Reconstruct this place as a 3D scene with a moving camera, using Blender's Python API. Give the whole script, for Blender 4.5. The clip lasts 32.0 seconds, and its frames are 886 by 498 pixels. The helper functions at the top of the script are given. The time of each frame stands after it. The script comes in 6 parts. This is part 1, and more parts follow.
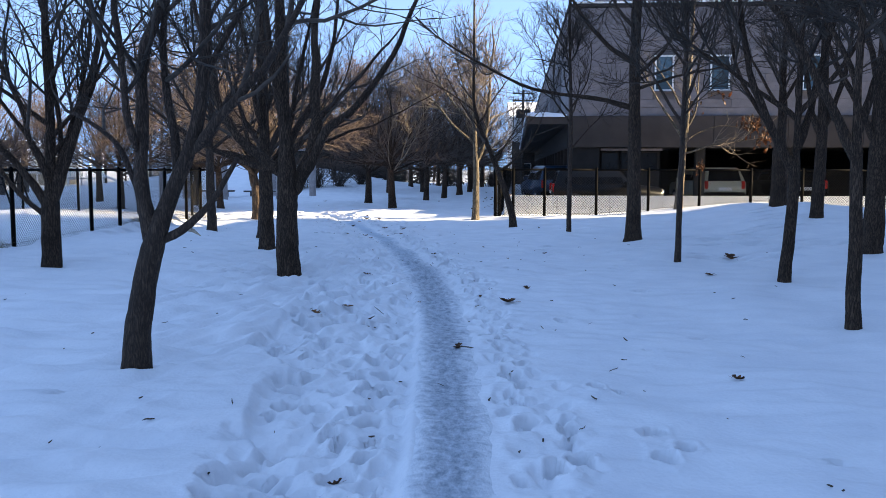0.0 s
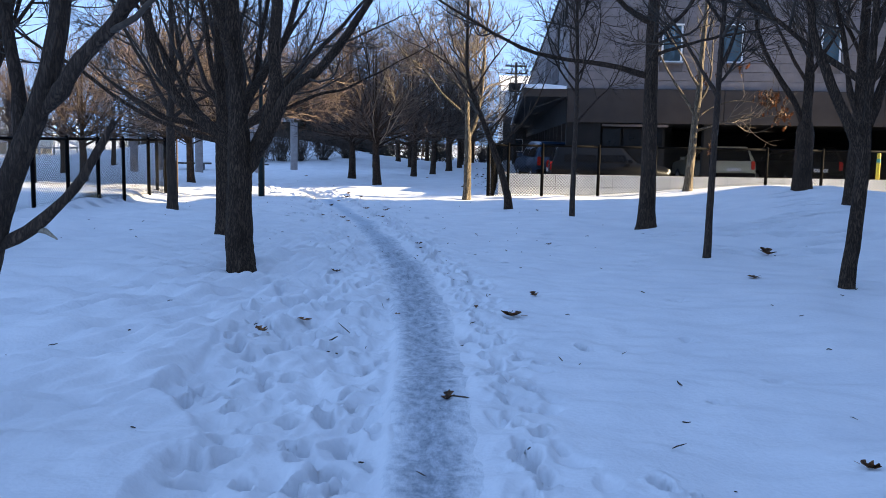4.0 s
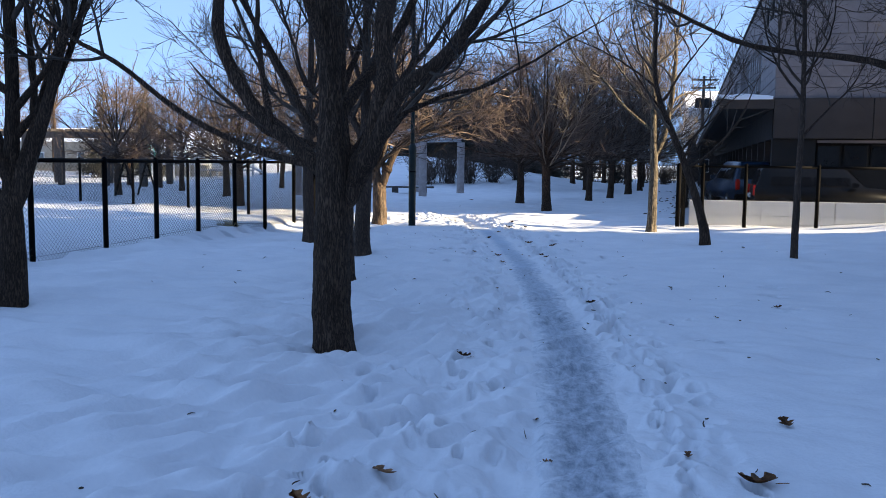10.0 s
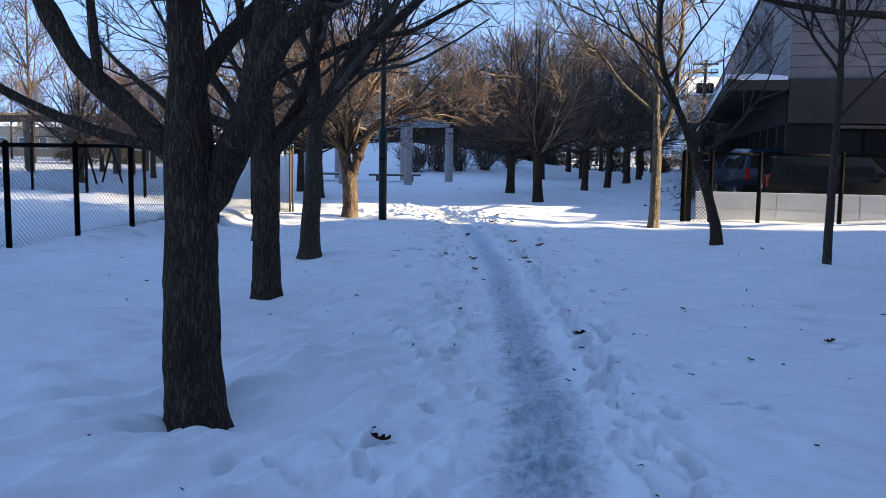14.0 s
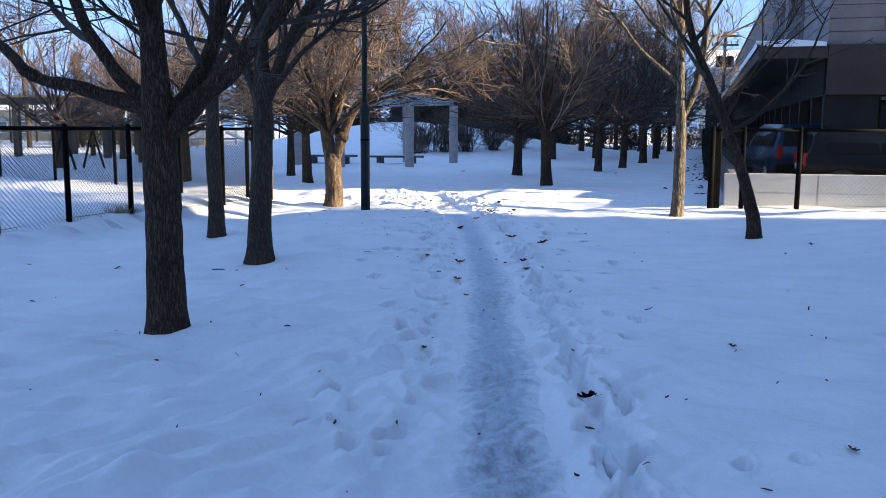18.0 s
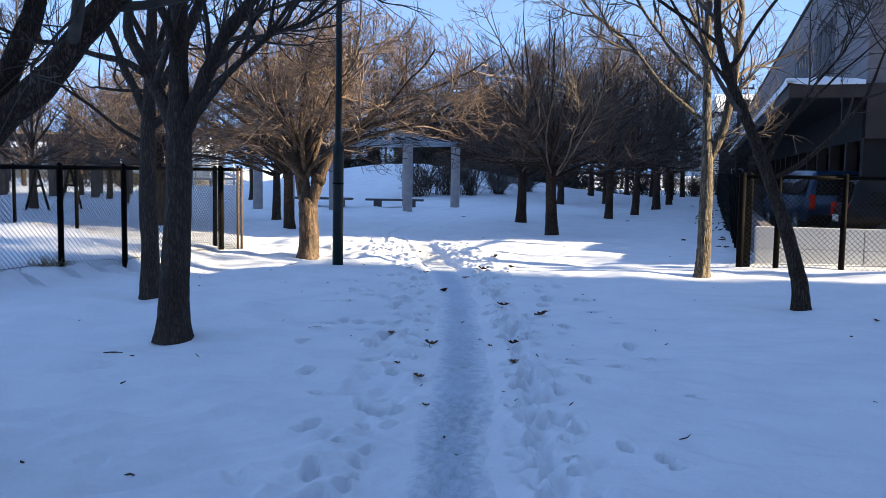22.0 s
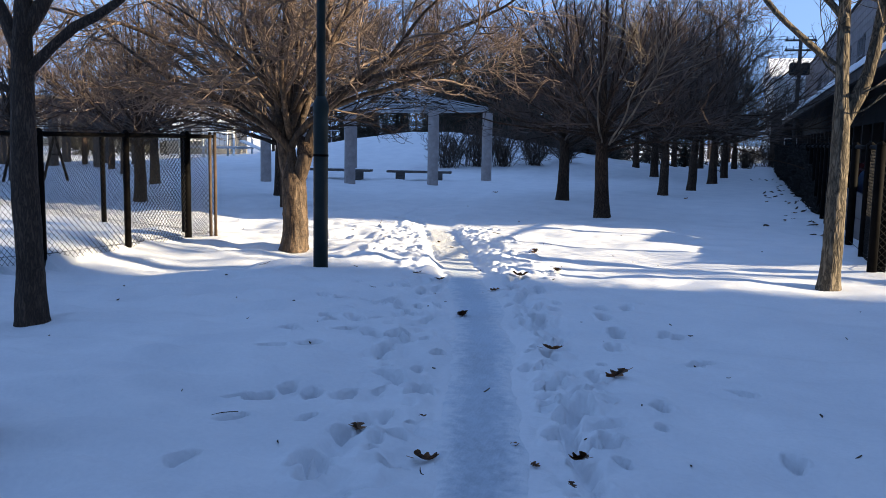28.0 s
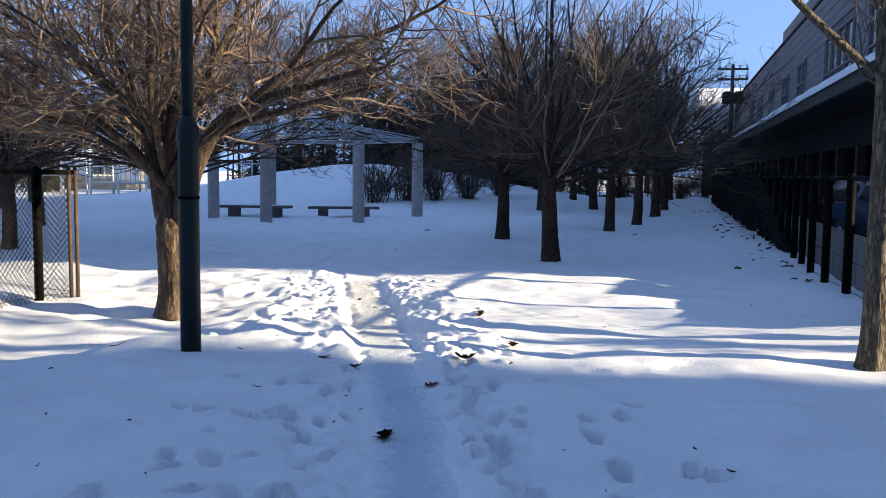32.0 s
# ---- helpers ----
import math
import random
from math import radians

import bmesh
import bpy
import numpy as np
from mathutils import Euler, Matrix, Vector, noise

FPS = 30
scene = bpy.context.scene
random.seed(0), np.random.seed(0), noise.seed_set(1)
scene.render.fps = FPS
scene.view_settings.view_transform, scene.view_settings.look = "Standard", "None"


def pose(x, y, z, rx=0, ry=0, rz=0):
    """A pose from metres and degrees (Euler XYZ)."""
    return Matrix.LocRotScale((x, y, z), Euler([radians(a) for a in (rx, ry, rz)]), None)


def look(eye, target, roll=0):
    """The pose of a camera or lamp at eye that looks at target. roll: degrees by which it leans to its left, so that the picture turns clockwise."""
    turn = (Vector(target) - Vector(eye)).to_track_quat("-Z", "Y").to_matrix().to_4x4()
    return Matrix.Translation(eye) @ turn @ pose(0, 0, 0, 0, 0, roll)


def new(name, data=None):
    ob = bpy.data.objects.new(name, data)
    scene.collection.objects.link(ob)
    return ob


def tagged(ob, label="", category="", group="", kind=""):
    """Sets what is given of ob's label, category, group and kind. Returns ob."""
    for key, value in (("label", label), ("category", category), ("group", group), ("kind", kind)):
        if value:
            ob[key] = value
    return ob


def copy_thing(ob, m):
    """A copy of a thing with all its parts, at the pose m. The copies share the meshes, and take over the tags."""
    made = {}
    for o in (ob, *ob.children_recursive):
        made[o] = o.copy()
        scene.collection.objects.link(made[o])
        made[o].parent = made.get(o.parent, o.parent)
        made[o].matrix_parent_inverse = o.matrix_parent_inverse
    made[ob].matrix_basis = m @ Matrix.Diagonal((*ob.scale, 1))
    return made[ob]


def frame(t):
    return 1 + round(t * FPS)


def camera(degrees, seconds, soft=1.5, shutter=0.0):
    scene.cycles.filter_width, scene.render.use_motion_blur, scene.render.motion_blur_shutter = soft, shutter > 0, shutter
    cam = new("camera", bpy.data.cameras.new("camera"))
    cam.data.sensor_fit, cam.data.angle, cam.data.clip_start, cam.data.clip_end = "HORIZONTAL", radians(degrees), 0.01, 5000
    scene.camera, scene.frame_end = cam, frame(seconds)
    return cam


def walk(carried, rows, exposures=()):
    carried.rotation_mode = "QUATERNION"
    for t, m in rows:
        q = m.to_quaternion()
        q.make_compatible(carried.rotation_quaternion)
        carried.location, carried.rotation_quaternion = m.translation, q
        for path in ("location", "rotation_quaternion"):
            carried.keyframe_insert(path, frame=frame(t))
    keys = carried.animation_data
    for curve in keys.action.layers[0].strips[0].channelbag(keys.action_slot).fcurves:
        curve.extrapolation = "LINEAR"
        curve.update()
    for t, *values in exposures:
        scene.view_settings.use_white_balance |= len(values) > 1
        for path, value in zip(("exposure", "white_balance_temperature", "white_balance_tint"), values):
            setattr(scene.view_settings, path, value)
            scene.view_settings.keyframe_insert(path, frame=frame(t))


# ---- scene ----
cam = camera(53.9, 32.0, soft=0.75)
METRES, EYE, TILT, LEAN, TURN = 19.5, 1.57, -3.4, 0.0, 0.0
ROWS = [
    (0.0, 0.0, 0.0, 0.0, 0.0, -1.84, -0.13),
    (0.5, 0.0021, 0.0151, 0.0009, 1.05, -2.41, -0.8),
    (1.0, 0.0009, 0.0295, 0.0011, 1.18, -3.33, -0.35),
    (1.5, -0.0, 0.0424, 0.0022, -0.04, -4.15, -0.13),
    (2.0, 0.0012, 0.0595, 0.0038, -0.12, -3.92, -1.18),
    (2.5, -0.0007, 0.0753, 0.0038, -1.32, -4.1, -0.86),
    (4.5, 0.001, 0.1363, 0.0084, 0.02, -2.64, -1.09),
    (5.0, -0.0003, 0.1524, 0.01, 2.08, -1.52, -0.73),
    (5.5, -0.0017, 0.1638, 0.0113, 5.19, -1.55, -0.55),
    (6.0, -0.0004, 0.1771, 0.0119, 8.87, -1.92, -1.88),
    (6.5, -0.0023, 0.1923, 0.0118, 9.38, -2.5, -2.02),
    (7.0, -0.0024, 0.2066, 0.0127, 8.28, -3.22, -1.8),
    (7.5, -0.0017, 0.2243, 0.0128, 8.84, -4.18, -1.95),
    (8.0, -0.0028, 0.2407, 0.0135, 7.48, -4.62, -1.34),
    (8.5, -0.0018, 0.2569, 0.015, 8.56, -3.82, -1.66),
    (9.0, -0.0027, 0.2705, 0.0156, 9.63, -2.89, -1.68),
    (9.5, -0.0028, 0.2832, 0.0171, 9.6, -2.68, -1.05),
    (10.0, -0.0003, 0.2974, 0.0183, 10.72, -2.35, -1.33),
    (10.5, -0.0011, 0.3146, 0.0179, 8.87, -2.7, -1.21),
    (11.0, 0.0005, 0.3294, 0.0192, 8.33, -3.53, -1.35),
    (11.5, 0.0013, 0.3451, 0.0198, 9.49, -3.64, -1.52),
    (12.0, -0.0001, 0.3615, 0.021, 8.98, -3.63, -0.57),
    (12.5, 0.0008, 0.3783, 0.0217, 9.89, -3.74, -1.14),
    (13.0, -0.0003, 0.3938, 0.023, 10.05, -3.35, -1.27),
    (13.5, -0.0011, 0.4101, 0.0234, 9.4, -3.45, -0.75),
    (14.0, 0.0004, 0.4246, 0.0246, 10.55, -3.17, -1.51),
    (14.5, -0.0003, 0.4426, 0.0244, 10.07, -3.63, -1.45),
    (16.5, 0.0029, 0.5021, 0.0296, 11.84, -3.56, -1.86),
    (17.0, 0.0014, 0.5165, 0.0297, 11.23, -4.41, -0.75),
    (17.5, 0.0015, 0.5331, 0.0301, 11.26, -5.39, -0.34),
    (18.0, -0.001, 0.5463, 0.0314, 11.46, -4.51, -0.96),
    (18.5, -0.0027, 0.5585, 0.0331, 10.96, -3.02, -0.64),
    (19.0, 0.0003, 0.5717, 0.0345, 12.13, -2.54, -1.6),
    (19.5, -0.0012, 0.5894, 0.0343, 11.92, -2.16, -1.75),
    (20.0, -0.0009, 0.6044, 0.0357, 11.5, -1.71, -1.47),
    (20.5, -0.0015, 0.6218, 0.037, 12.14, -1.51, -1.67),
    (21.0, -0.0045, 0.637, 0.0377, 11.54, -1.68, -0.81),
    (21.5, -0.0037, 0.6531, 0.0389, 12.04, -2.68, -1.41),
    (22.0, -0.0054, 0.6667, 0.0397, 12.11, -1.8, -1.64),
    (22.5, -0.0076, 0.683, 0.0398, 11.4, -2.35, -1.34),
    (23.0, -0.0103, 0.6973, 0.041, 12.27, -3.22, -1.83),
    (23.5, -0.016, 0.714, 0.0417, 11.45, -2.29, -1.52),
    (24.0, -0.018, 0.7308, 0.0425, 12.58, -1.69, -1.5),
    (24.5, -0.0209, 0.7452, 0.0433, 12.94, -1.71, -1.19),
    (25.0, -0.0252, 0.7601, 0.0439, 12.57, -1.86, -0.82),
    (25.5, -0.0268, 0.7753, 0.0451, 14.52, -2.54, -1.31),
    (27.5, -0.0374, 0.8389, 0.0484, 14.33, -4.4, -1.4),
    (28.0, -0.0396, 0.857, 0.0501, 14.3, -3.87, -1.94),
    (28.5, -0.0432, 0.8762, 0.0514, 12.31, -3.65, -1.79),
    (29.0, -0.0442, 0.8908, 0.0525, 11.9, -4.47, -1.61),
    (29.5, -0.0482, 0.9047, 0.0528, 12.37, -5.11, -1.26),
    (30.0, -0.0527, 0.9187, 0.0535, 9.91, -4.27, -1.61),
    (30.5, -0.0554, 0.9357, 0.0554, 9.34, -2.84, -2.33),
    (31.0, -0.0612, 0.9524, 0.0564, 7.86, -2.26, -1.47),
    (31.5, -0.0636, 0.9704, 0.0581, 8.58, -1.7, -1.13),
    (32.0, -0.0663, 0.9883, 0.0592, 9.78, -1.67, -1.2),
]
# the exposure drifts, and falls as the sunlit snow comes near
EXPOSURES = [(0, 2.45, 6840, 15), (2, 2.46, 6840, 15), (4.5, 2.47, 6790, 15), (5, 2.39, 6740, 15), (6, 2.27, 6690, 15), (9, 2.22, 6690, 15), (11, 2.12, 6690, 15), (13, 2.12, 6640, 15), (14.5, 2.15, 6590, 15), (16.5, 2.34, 6490, 15), (18, 2.32, 6490, 15), (19, 1.99, 6490, 15), (20.2, 1.95, 6490, 15), (22, 2.16, 6490, 15), (23, 2.13, 6490, 15), (25.5, 2.0, 6490, 15), (28, 1.87, 6490, 15), (29, 1.78, 6490, 15), (31, 1.82, 6490, 15), (32, 1.80, 6490, 15)]
walk(cam, [(t, pose(0, 0, EYE, TILT, LEAN, TURN) @ pose(METRES * x, METRES * y, METRES * z, 90 + pitch, roll, yaw)) for t, x, y, z, yaw, pitch, roll in ROWS],
     exposures=EXPOSURES)


# ---- world and sun ----
SUN_EL, SUN_AZ = 16.5, 91.0          # degrees above the horizon; clockwise from +y
world = bpy.data.worlds.new("sky")
scene.world = world
world.use_nodes = True
_n, _l = world.node_tree.nodes, world.node_tree.links
_n.clear()
_sky = _n.new("ShaderNodeTexSky")
_sky.sky_type = "NISHITA"
_sky.sun_disc = False
_sky.sun_elevation = radians(SUN_EL)
_sky.sun_rotation = radians(SUN_AZ)
_sky.altitude = 600
_sky.air_density, _sky.dust_density, _sky.ozone_density = 0.9, 0.1, 1.8
_bg = _n.new("ShaderNodeBackground")
_bg.inputs["Strength"].default_value = 0.124
_wo = _n.new("ShaderNodeOutputWorld")
# clear winter air: the haze at the horizon lies low
_tc, _lift, _unit = _n.new("ShaderNodeTexCoord"), _n.new("ShaderNodeVectorMath"), _n.new("ShaderNodeVectorMath")
_lift.operation, _unit.operation = "ADD", "NORMALIZE"
_lift.inputs[1].default_value = (0, 0, 0.45)
_l.new(_tc.outputs["Generated"], _lift.inputs[0])
_l.new(_lift.outputs[0], _unit.inputs[0])
_l.new(_unit.outputs[0], _sky.inputs[0])
_l.new(_sky.outputs[0], _bg.inputs[0])
_l.new(_bg.outputs[0], _wo.inputs[0])
sun = new("sun", bpy.data.lights.new("sun", "SUN"))
sun.data.energy, sun.data.angle, sun.data.color = 3.75, radians(0.6), (1.0, 0.865, 0.58)
_s = Vector((math.sin(radians(SUN_AZ)) * math.cos(radians(SUN_EL)), math.cos(radians(SUN_AZ)) * math.cos(radians(SUN_EL)), math.sin(radians(SUN_EL))))
sun.matrix_world = look(_s * 90, (0, 0, 0))


# ---- materials ----
def mat(name, c1, c2, scale=6.0, rough=0.7, bump=0.2, fine=60.0, stretch=(1, 1, 1), metal=0.0, vary=0.0, rough2=None, spec=0.5, dist=0.02):
    """Two colours mixed by a coarse and a fine noise, with relief; vary: spread of value from piece to piece."""
    m = bpy.data.materials.new(name)
    m.use_nodes = True
    nt = m.node_tree
    b = nt.nodes["Principled BSDF"]
    tc = nt.nodes.new("ShaderNodeTexCoord")
    mp = nt.nodes.new("ShaderNodeMapping")
    mp.inputs["Scale"].default_value = stretch
    nt.links.new(tc.outputs["Object"], mp.inputs[0])
    n1, n2 = nt.nodes.new("ShaderNodeTexNoise"), nt.nodes.new("ShaderNodeTexNoise")
    n1.inputs["Scale"].default_value, n1.inputs["Detail"].default_value = scale, 6
    n2.inputs["Scale"].default_value, n2.inputs["Detail"].default_value = fine, 4
    for n in (n1, n2):
        nt.links.new(mp.outputs[0], n.inputs["Vector"])
    add = nt.nodes.new("ShaderNodeMath")
    add.operation = "MULTIPLY_ADD"
    nt.links.new(n2.outputs[0], add.inputs[0])
    add.inputs[1].default_value = 0.45
    sub = nt.nodes.new("ShaderNodeMath")
    sub.operation = "SUBTRACT"
    nt.links.new(n1.outputs[0], sub.inputs[0])
    sub.inputs[1].default_value = 0.22
    nt.links.new(sub.outputs[0], add.inputs[2])
    ramp = nt.nodes.new("ShaderNodeValToRGB")
    ramp.color_ramp.elements[0].position, ramp.color_ramp.elements[1].position = 0.3, 0.7
    ramp.color_ramp.elements[0].color, ramp.color_ramp.elements[1].color = (*c1, 1), (*c2, 1)
    nt.links.new(add.outputs[0], ramp.inputs[0])
    col = ramp.outputs[0]
    if vary:
        oi = nt.nodes.new("ShaderNodeObjectInfo")
        hsv = nt.nodes.new("ShaderNodeHueSaturation")
        mr = nt.nodes.new("ShaderNodeMapRange")
        mr.inputs["To Min"].default_value, mr.inputs["To Max"].default_value = 1 - vary, 1 + vary
        nt.links.new(oi.outputs["Random"], mr.inputs[0])
        nt.links.new(mr.outputs[0], hsv.inputs["Value"])
        nt.links.new(col, hsv.inputs["Color"])
        col = hsv.outputs[0]
    nt.links.new(col, b.inputs["Base Color"])
    b.inputs["Roughness"].default_value, b.inputs["Metallic"].default_value = rough, metal
    b.inputs["Specular IOR Level"].default_value = spec
    if rough2 is not None:
        rr = nt.nodes.new("ShaderNodeMapRange")
        rr.inputs["To Min"].default_value, rr.inputs["To Max"].default_value = rough, rough2
        nt.links.new(add.outputs[0], rr.inputs[0])
        nt.links.new(rr.outputs[0], b.inputs["Roughness"])
    if bump:
        bp = nt.nodes.new("ShaderNodeBump")
        bp.inputs["Strength"].default_value, bp.inputs["Distance"].default_value = bump, dist
        nt.links.new(add.outputs[0], bp.inputs["Height"])
        nt.links.new(bp.outputs[0], b.inputs["Normal"])
    return m


def bark(name, deep, plate, across=20.0, along=3.2, rough=0.92, vary=0.12, relief=0.03, split=0.30, spec=0.15, rings=0.0):
    """Bark: upright plates parted by dark furrows, with paler weathering at a larger size; rings: level bands of pores."""
    m = bpy.data.materials.new(name)
    m.use_nodes = True
    nt = m.node_tree
    b = nt.nodes["Principled BSDF"]

    def node(kind, **values):
        n = nt.nodes.new(kind)
        for k, v in values.items():
            n.inputs[k.replace("_", " ")].default_value = v
        return n

    def math_node(op, a, c):
        n = nt.nodes.new("ShaderNodeMath")
        n.operation = op
        for i, v in enumerate((a, c)):
            if isinstance(v, (int, float)):
                n.inputs[i].default_value = v
            elif v is not None:
                nt.links.new(v, n.inputs[i])
        return n.outputs[0]

    tc = nt.nodes.new("ShaderNodeTexCoord")
    mp = nt.nodes.new("ShaderNodeMapping")
    mp.inputs["Scale"].default_value = (across, across, along)
    nt.links.new(tc.outputs["Object"], mp.inputs[0])
    ridge = node("ShaderNodeTexNoise", Scale=1.0, Detail=3.0, Roughness=0.55, Distortion=0.5)
    fine = node("ShaderNodeTexNoise", Scale=4.0, Detail=4.0, Roughness=0.65)
    wide = node("ShaderNodeTexNoise", Scale=2.6, Detail=4.0)
    for n in (ridge, fine):
        nt.links.new(mp.outputs[0], n.inputs["Vector"])
    if rings:
        band = nt.nodes.new("ShaderNodeMapping")
        band.inputs["Scale"].default_value = (across * 0.3, across * 0.3, rings * 0.25)
        nt.links.new(tc.outputs["Object"], band.inputs[0])
        nt.links.new(band.outputs[0], fine.inputs["Vector"])
    nt.links.new(tc.outputs["Object"], wide.inputs["Vector"])
    crack = math_node("ABSOLUTE", math_node("SUBTRACT", ridge.outputs[0], 0.5), None)
    crack = math_node("MULTIPLY", crack, 1.0 / split * 2.0)
    crack = math_node("MINIMUM", crack, 1.0)
    level = math_node("ADD", math_node("MULTIPLY", crack, 0.62), math_node("MULTIPLY", fine.outputs[0], 0.38))
    shade = math_node("MULTIPLY", level, math_node("ADD", math_node("MULTIPLY", wide.outputs[0], 1.1), 0.42))
    ramp = nt.nodes.new("ShaderNodeValToRGB")
    ramp.color_ramp.elements[0].position, ramp.color_ramp.elements[1].position = 0.12, 0.85
    ramp.color_ramp.elements[0].color, ramp.color_ramp.elements[1].color = (*deep, 1), (*plate, 1)
    nt.links.new(shade, ramp.inputs[0])
    oi, hsv, mr = nt.nodes.new("ShaderNodeObjectInfo"), nt.nodes.new("ShaderNodeHueSaturation"), nt.nodes.new("ShaderNodeMapRange")
    mr.inputs["To Min"].default_value, mr.inputs["To Max"].default_value = 1 - vary, 1 + vary
    nt.links.new(oi.outputs["Random"], mr.inputs[0])
    nt.links.new(mr.outputs[0], hsv.inputs["Value"])
    nt.links.new(ramp.outputs[0], hsv.inputs["Color"])
    nt.links.new(hsv.outputs[0], b.inputs["Base Color"])
    b.inputs["Roughness"].default_value = rough
    b.inputs["Specular IOR Level"].default_value = spec
    bp = nt.nodes.new("ShaderNodeBump")
    bp.inputs["Strength"].default_value, bp.inputs["Distance"].default_value = 0.9, relief
    nt.links.new(level, bp.inputs["Height"])
    nt.links.new(bp.outputs[0], b.inputs["Normal"])
    return m


SNOW = mat("snow", (0.72, 0.735, 0.765), (0.805, 0.812, 0.83), 1.6, 0.75, 0.42, 30, spec=0.25, dist=0.03)
SNOWCAP = mat("snow_cap", (0.82, 0.84, 0.87), (0.9, 0.91, 0.93), 3, 0.75, 0.4, 30, spec=0.25)
ICE = mat("trodden_ice", (0.225, 0.265, 0.315), (0.515, 0.56, 0.62), 9.0, 0.5, 0.7, 30, (2.0, 1.1, 1), rough2=0.7, spec=0.25, dist=0.018)
BARK = bark("furrowed_bark", (0.021, 0.0142, 0.0106), (0.128, 0.084, 0.058), 58, 9.0, relief=0.022)
BARK_SMOOTH = bark("smooth_grey_bark", (0.030, 0.0205, 0.0155), (0.112, 0.075, 0.054), 42, 9.0, rough=0.88, relief=0.014, split=0.4, spec=0.22)
BARK_PALE = bark("pale_bark", (0.034, 0.027, 0.019), (0.245, 0.192, 0.132), 24, 5.0, rough=0.85, relief=0.014, split=0.35, spec=0.2)
BARK_CHERRY = bark("ringed_bark", (0.022, 0.0135, 0.0085), (0.225, 0.145, 0.088), 15, 4.0, rough=0.65, relief=0.014, split=0.6, spec=0.25, rings=75)
TWIG = mat("twig_bark", (0.030, 0.0235, 0.019), (0.098, 0.074, 0.058), 3, 0.85, 0, 20, vary=0.15, spec=0.2)
TWIG_BROWN = mat("brown_twig_bark", (0.046, 0.033, 0.027), (0.15, 0.108, 0.086), 3, 0.8, 0, 20, vary=0.12, spec=0.25)
TWIG_CHERRY = mat("cherry_twig_bark", (0.066, 0.046, 0.034), (0.235, 0.165, 0.12), 3, 0.8, 0, 20, vary=0.12, spec=0.25)
TWIG_PALE = mat("pale_twig_bark", (0.085, 0.066, 0.05), (0.22, 0.172, 0.125), 3, 0.8, 0, 20, spec=0.25)
LEAF = mat("dry_leaf", (0.045, 0.022, 0.010), (0.26, 0.115, 0.04), 24, 0.7, 0.5, 90, vary=0.4, dist=0.004)
SPLINTER = mat("broken_wood", (0.2, 0.15, 0.1), (0.5, 0.42, 0.32), 30, 0.85, 0.6, 90, (2, 2, 0.5))
YELLOW = mat("yellow_plastic", (0.55, 0.42, 0.03), (0.68, 0.54, 0.05), 6, 0.5, 0, 40)
DEBRIS = mat("dark_litter", (0.03, 0.022, 0.016), (0.10, 0.07, 0.045), 20, 0.9, 0, 60)
NEEDLE = mat("conifer_needles", (0.012, 0.0125, 0.0085), (0.040, 0.036, 0.024), 3, 0.8, 0, 20, vary=0.25)
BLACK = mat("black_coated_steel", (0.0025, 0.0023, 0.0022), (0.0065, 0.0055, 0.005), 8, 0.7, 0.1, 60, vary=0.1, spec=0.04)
WIRE = mat("coated_wire", (0.008, 0.0075, 0.007), (0.022, 0.02, 0.018), 10, 0.6, 0, 60, spec=0.15)
RUST = mat("rusted_steel", (0.030, 0.018, 0.011), (0.088, 0.052, 0.031), 12, 0.8, 0.3, 70)
GREEN = mat("dark_green_paint", (0.006, 0.014, 0.014), (0.014, 0.026, 0.025), 5, 0.5, 0.06, 60, spec=0.25)
CONCRETE = mat("pinkish_concrete", (0.26, 0.224, 0.214), (0.385, 0.338, 0.322), 5, 0.85, 0.3, 50, vary=0.06)
WALLC = mat("pale_concrete", (0.70, 0.69, 0.67), (0.80, 0.79, 0.77), 2.5, 0.85, 0.25, 40, vary=0.04)
SIDING = mat("tan_siding", (0.30, 0.26, 0.20), (0.40, 0.36, 0.29), 2.5, 0.85, 0.1, 40, vary=0.04)
BENCH = mat("weathered_bench_wood", (0.05, 0.045, 0.045), (0.13, 0.115, 0.105), 6, 0.8, 0.3, 40, (0.4, 2, 2), vary=0.15)
TIMBER = mat("weathered_timber", (0.035, 0.029, 0.025), (0.095, 0.078, 0.066), 6, 0.85, 0.4, 40, (1.5, 1.5, 0.4), vary=0.12)
PANEL = mat("grey_pink_cladding", (0.172, 0.149, 0.148), (0.235, 0.205, 0.203), 2.0, 0.8, 0.2, 30, vary=0.05)
JOINT = mat("cladding_joint", (0.13, 0.11, 0.105), (0.18, 0.155, 0.15), 4, 0.9, 0.1, 30)
FASCIA = mat("brown_fascia", (0.033, 0.024, 0.020), (0.053, 0.040, 0.034), 1.6, 0.7, 0.15, 30, vary=0.05)
# near-black: the deep shade under the canopy is put into this colour
DARKWALL = mat("shade_dark_wall", (0.009, 0.008, 0.0075), (0.022, 0.0195, 0.018), 1.5, 0.85, 0.2, 30)
ASPHALT = mat("asphalt", (0.035, 0.035, 0.037), (0.07, 0.07, 0.072), 4, 0.9, 0.4, 80)
WHITEPAINT = mat("white_paint", (0.72, 0.72, 0.71), (0.82, 0.82, 0.81), 3, 0.5, 0.05, 40)
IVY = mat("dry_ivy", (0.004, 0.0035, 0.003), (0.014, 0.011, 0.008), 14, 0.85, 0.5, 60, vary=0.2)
GRASS = mat("dead_grass", (0.16, 0.12, 0.055), (0.36, 0.28, 0.15), 10, 0.9, 0, 60)
TEAL = mat("teal_plastic", (0.02, 0.20, 0.22), (0.03, 0.29, 0.31), 4, 0.4, 0, 30)
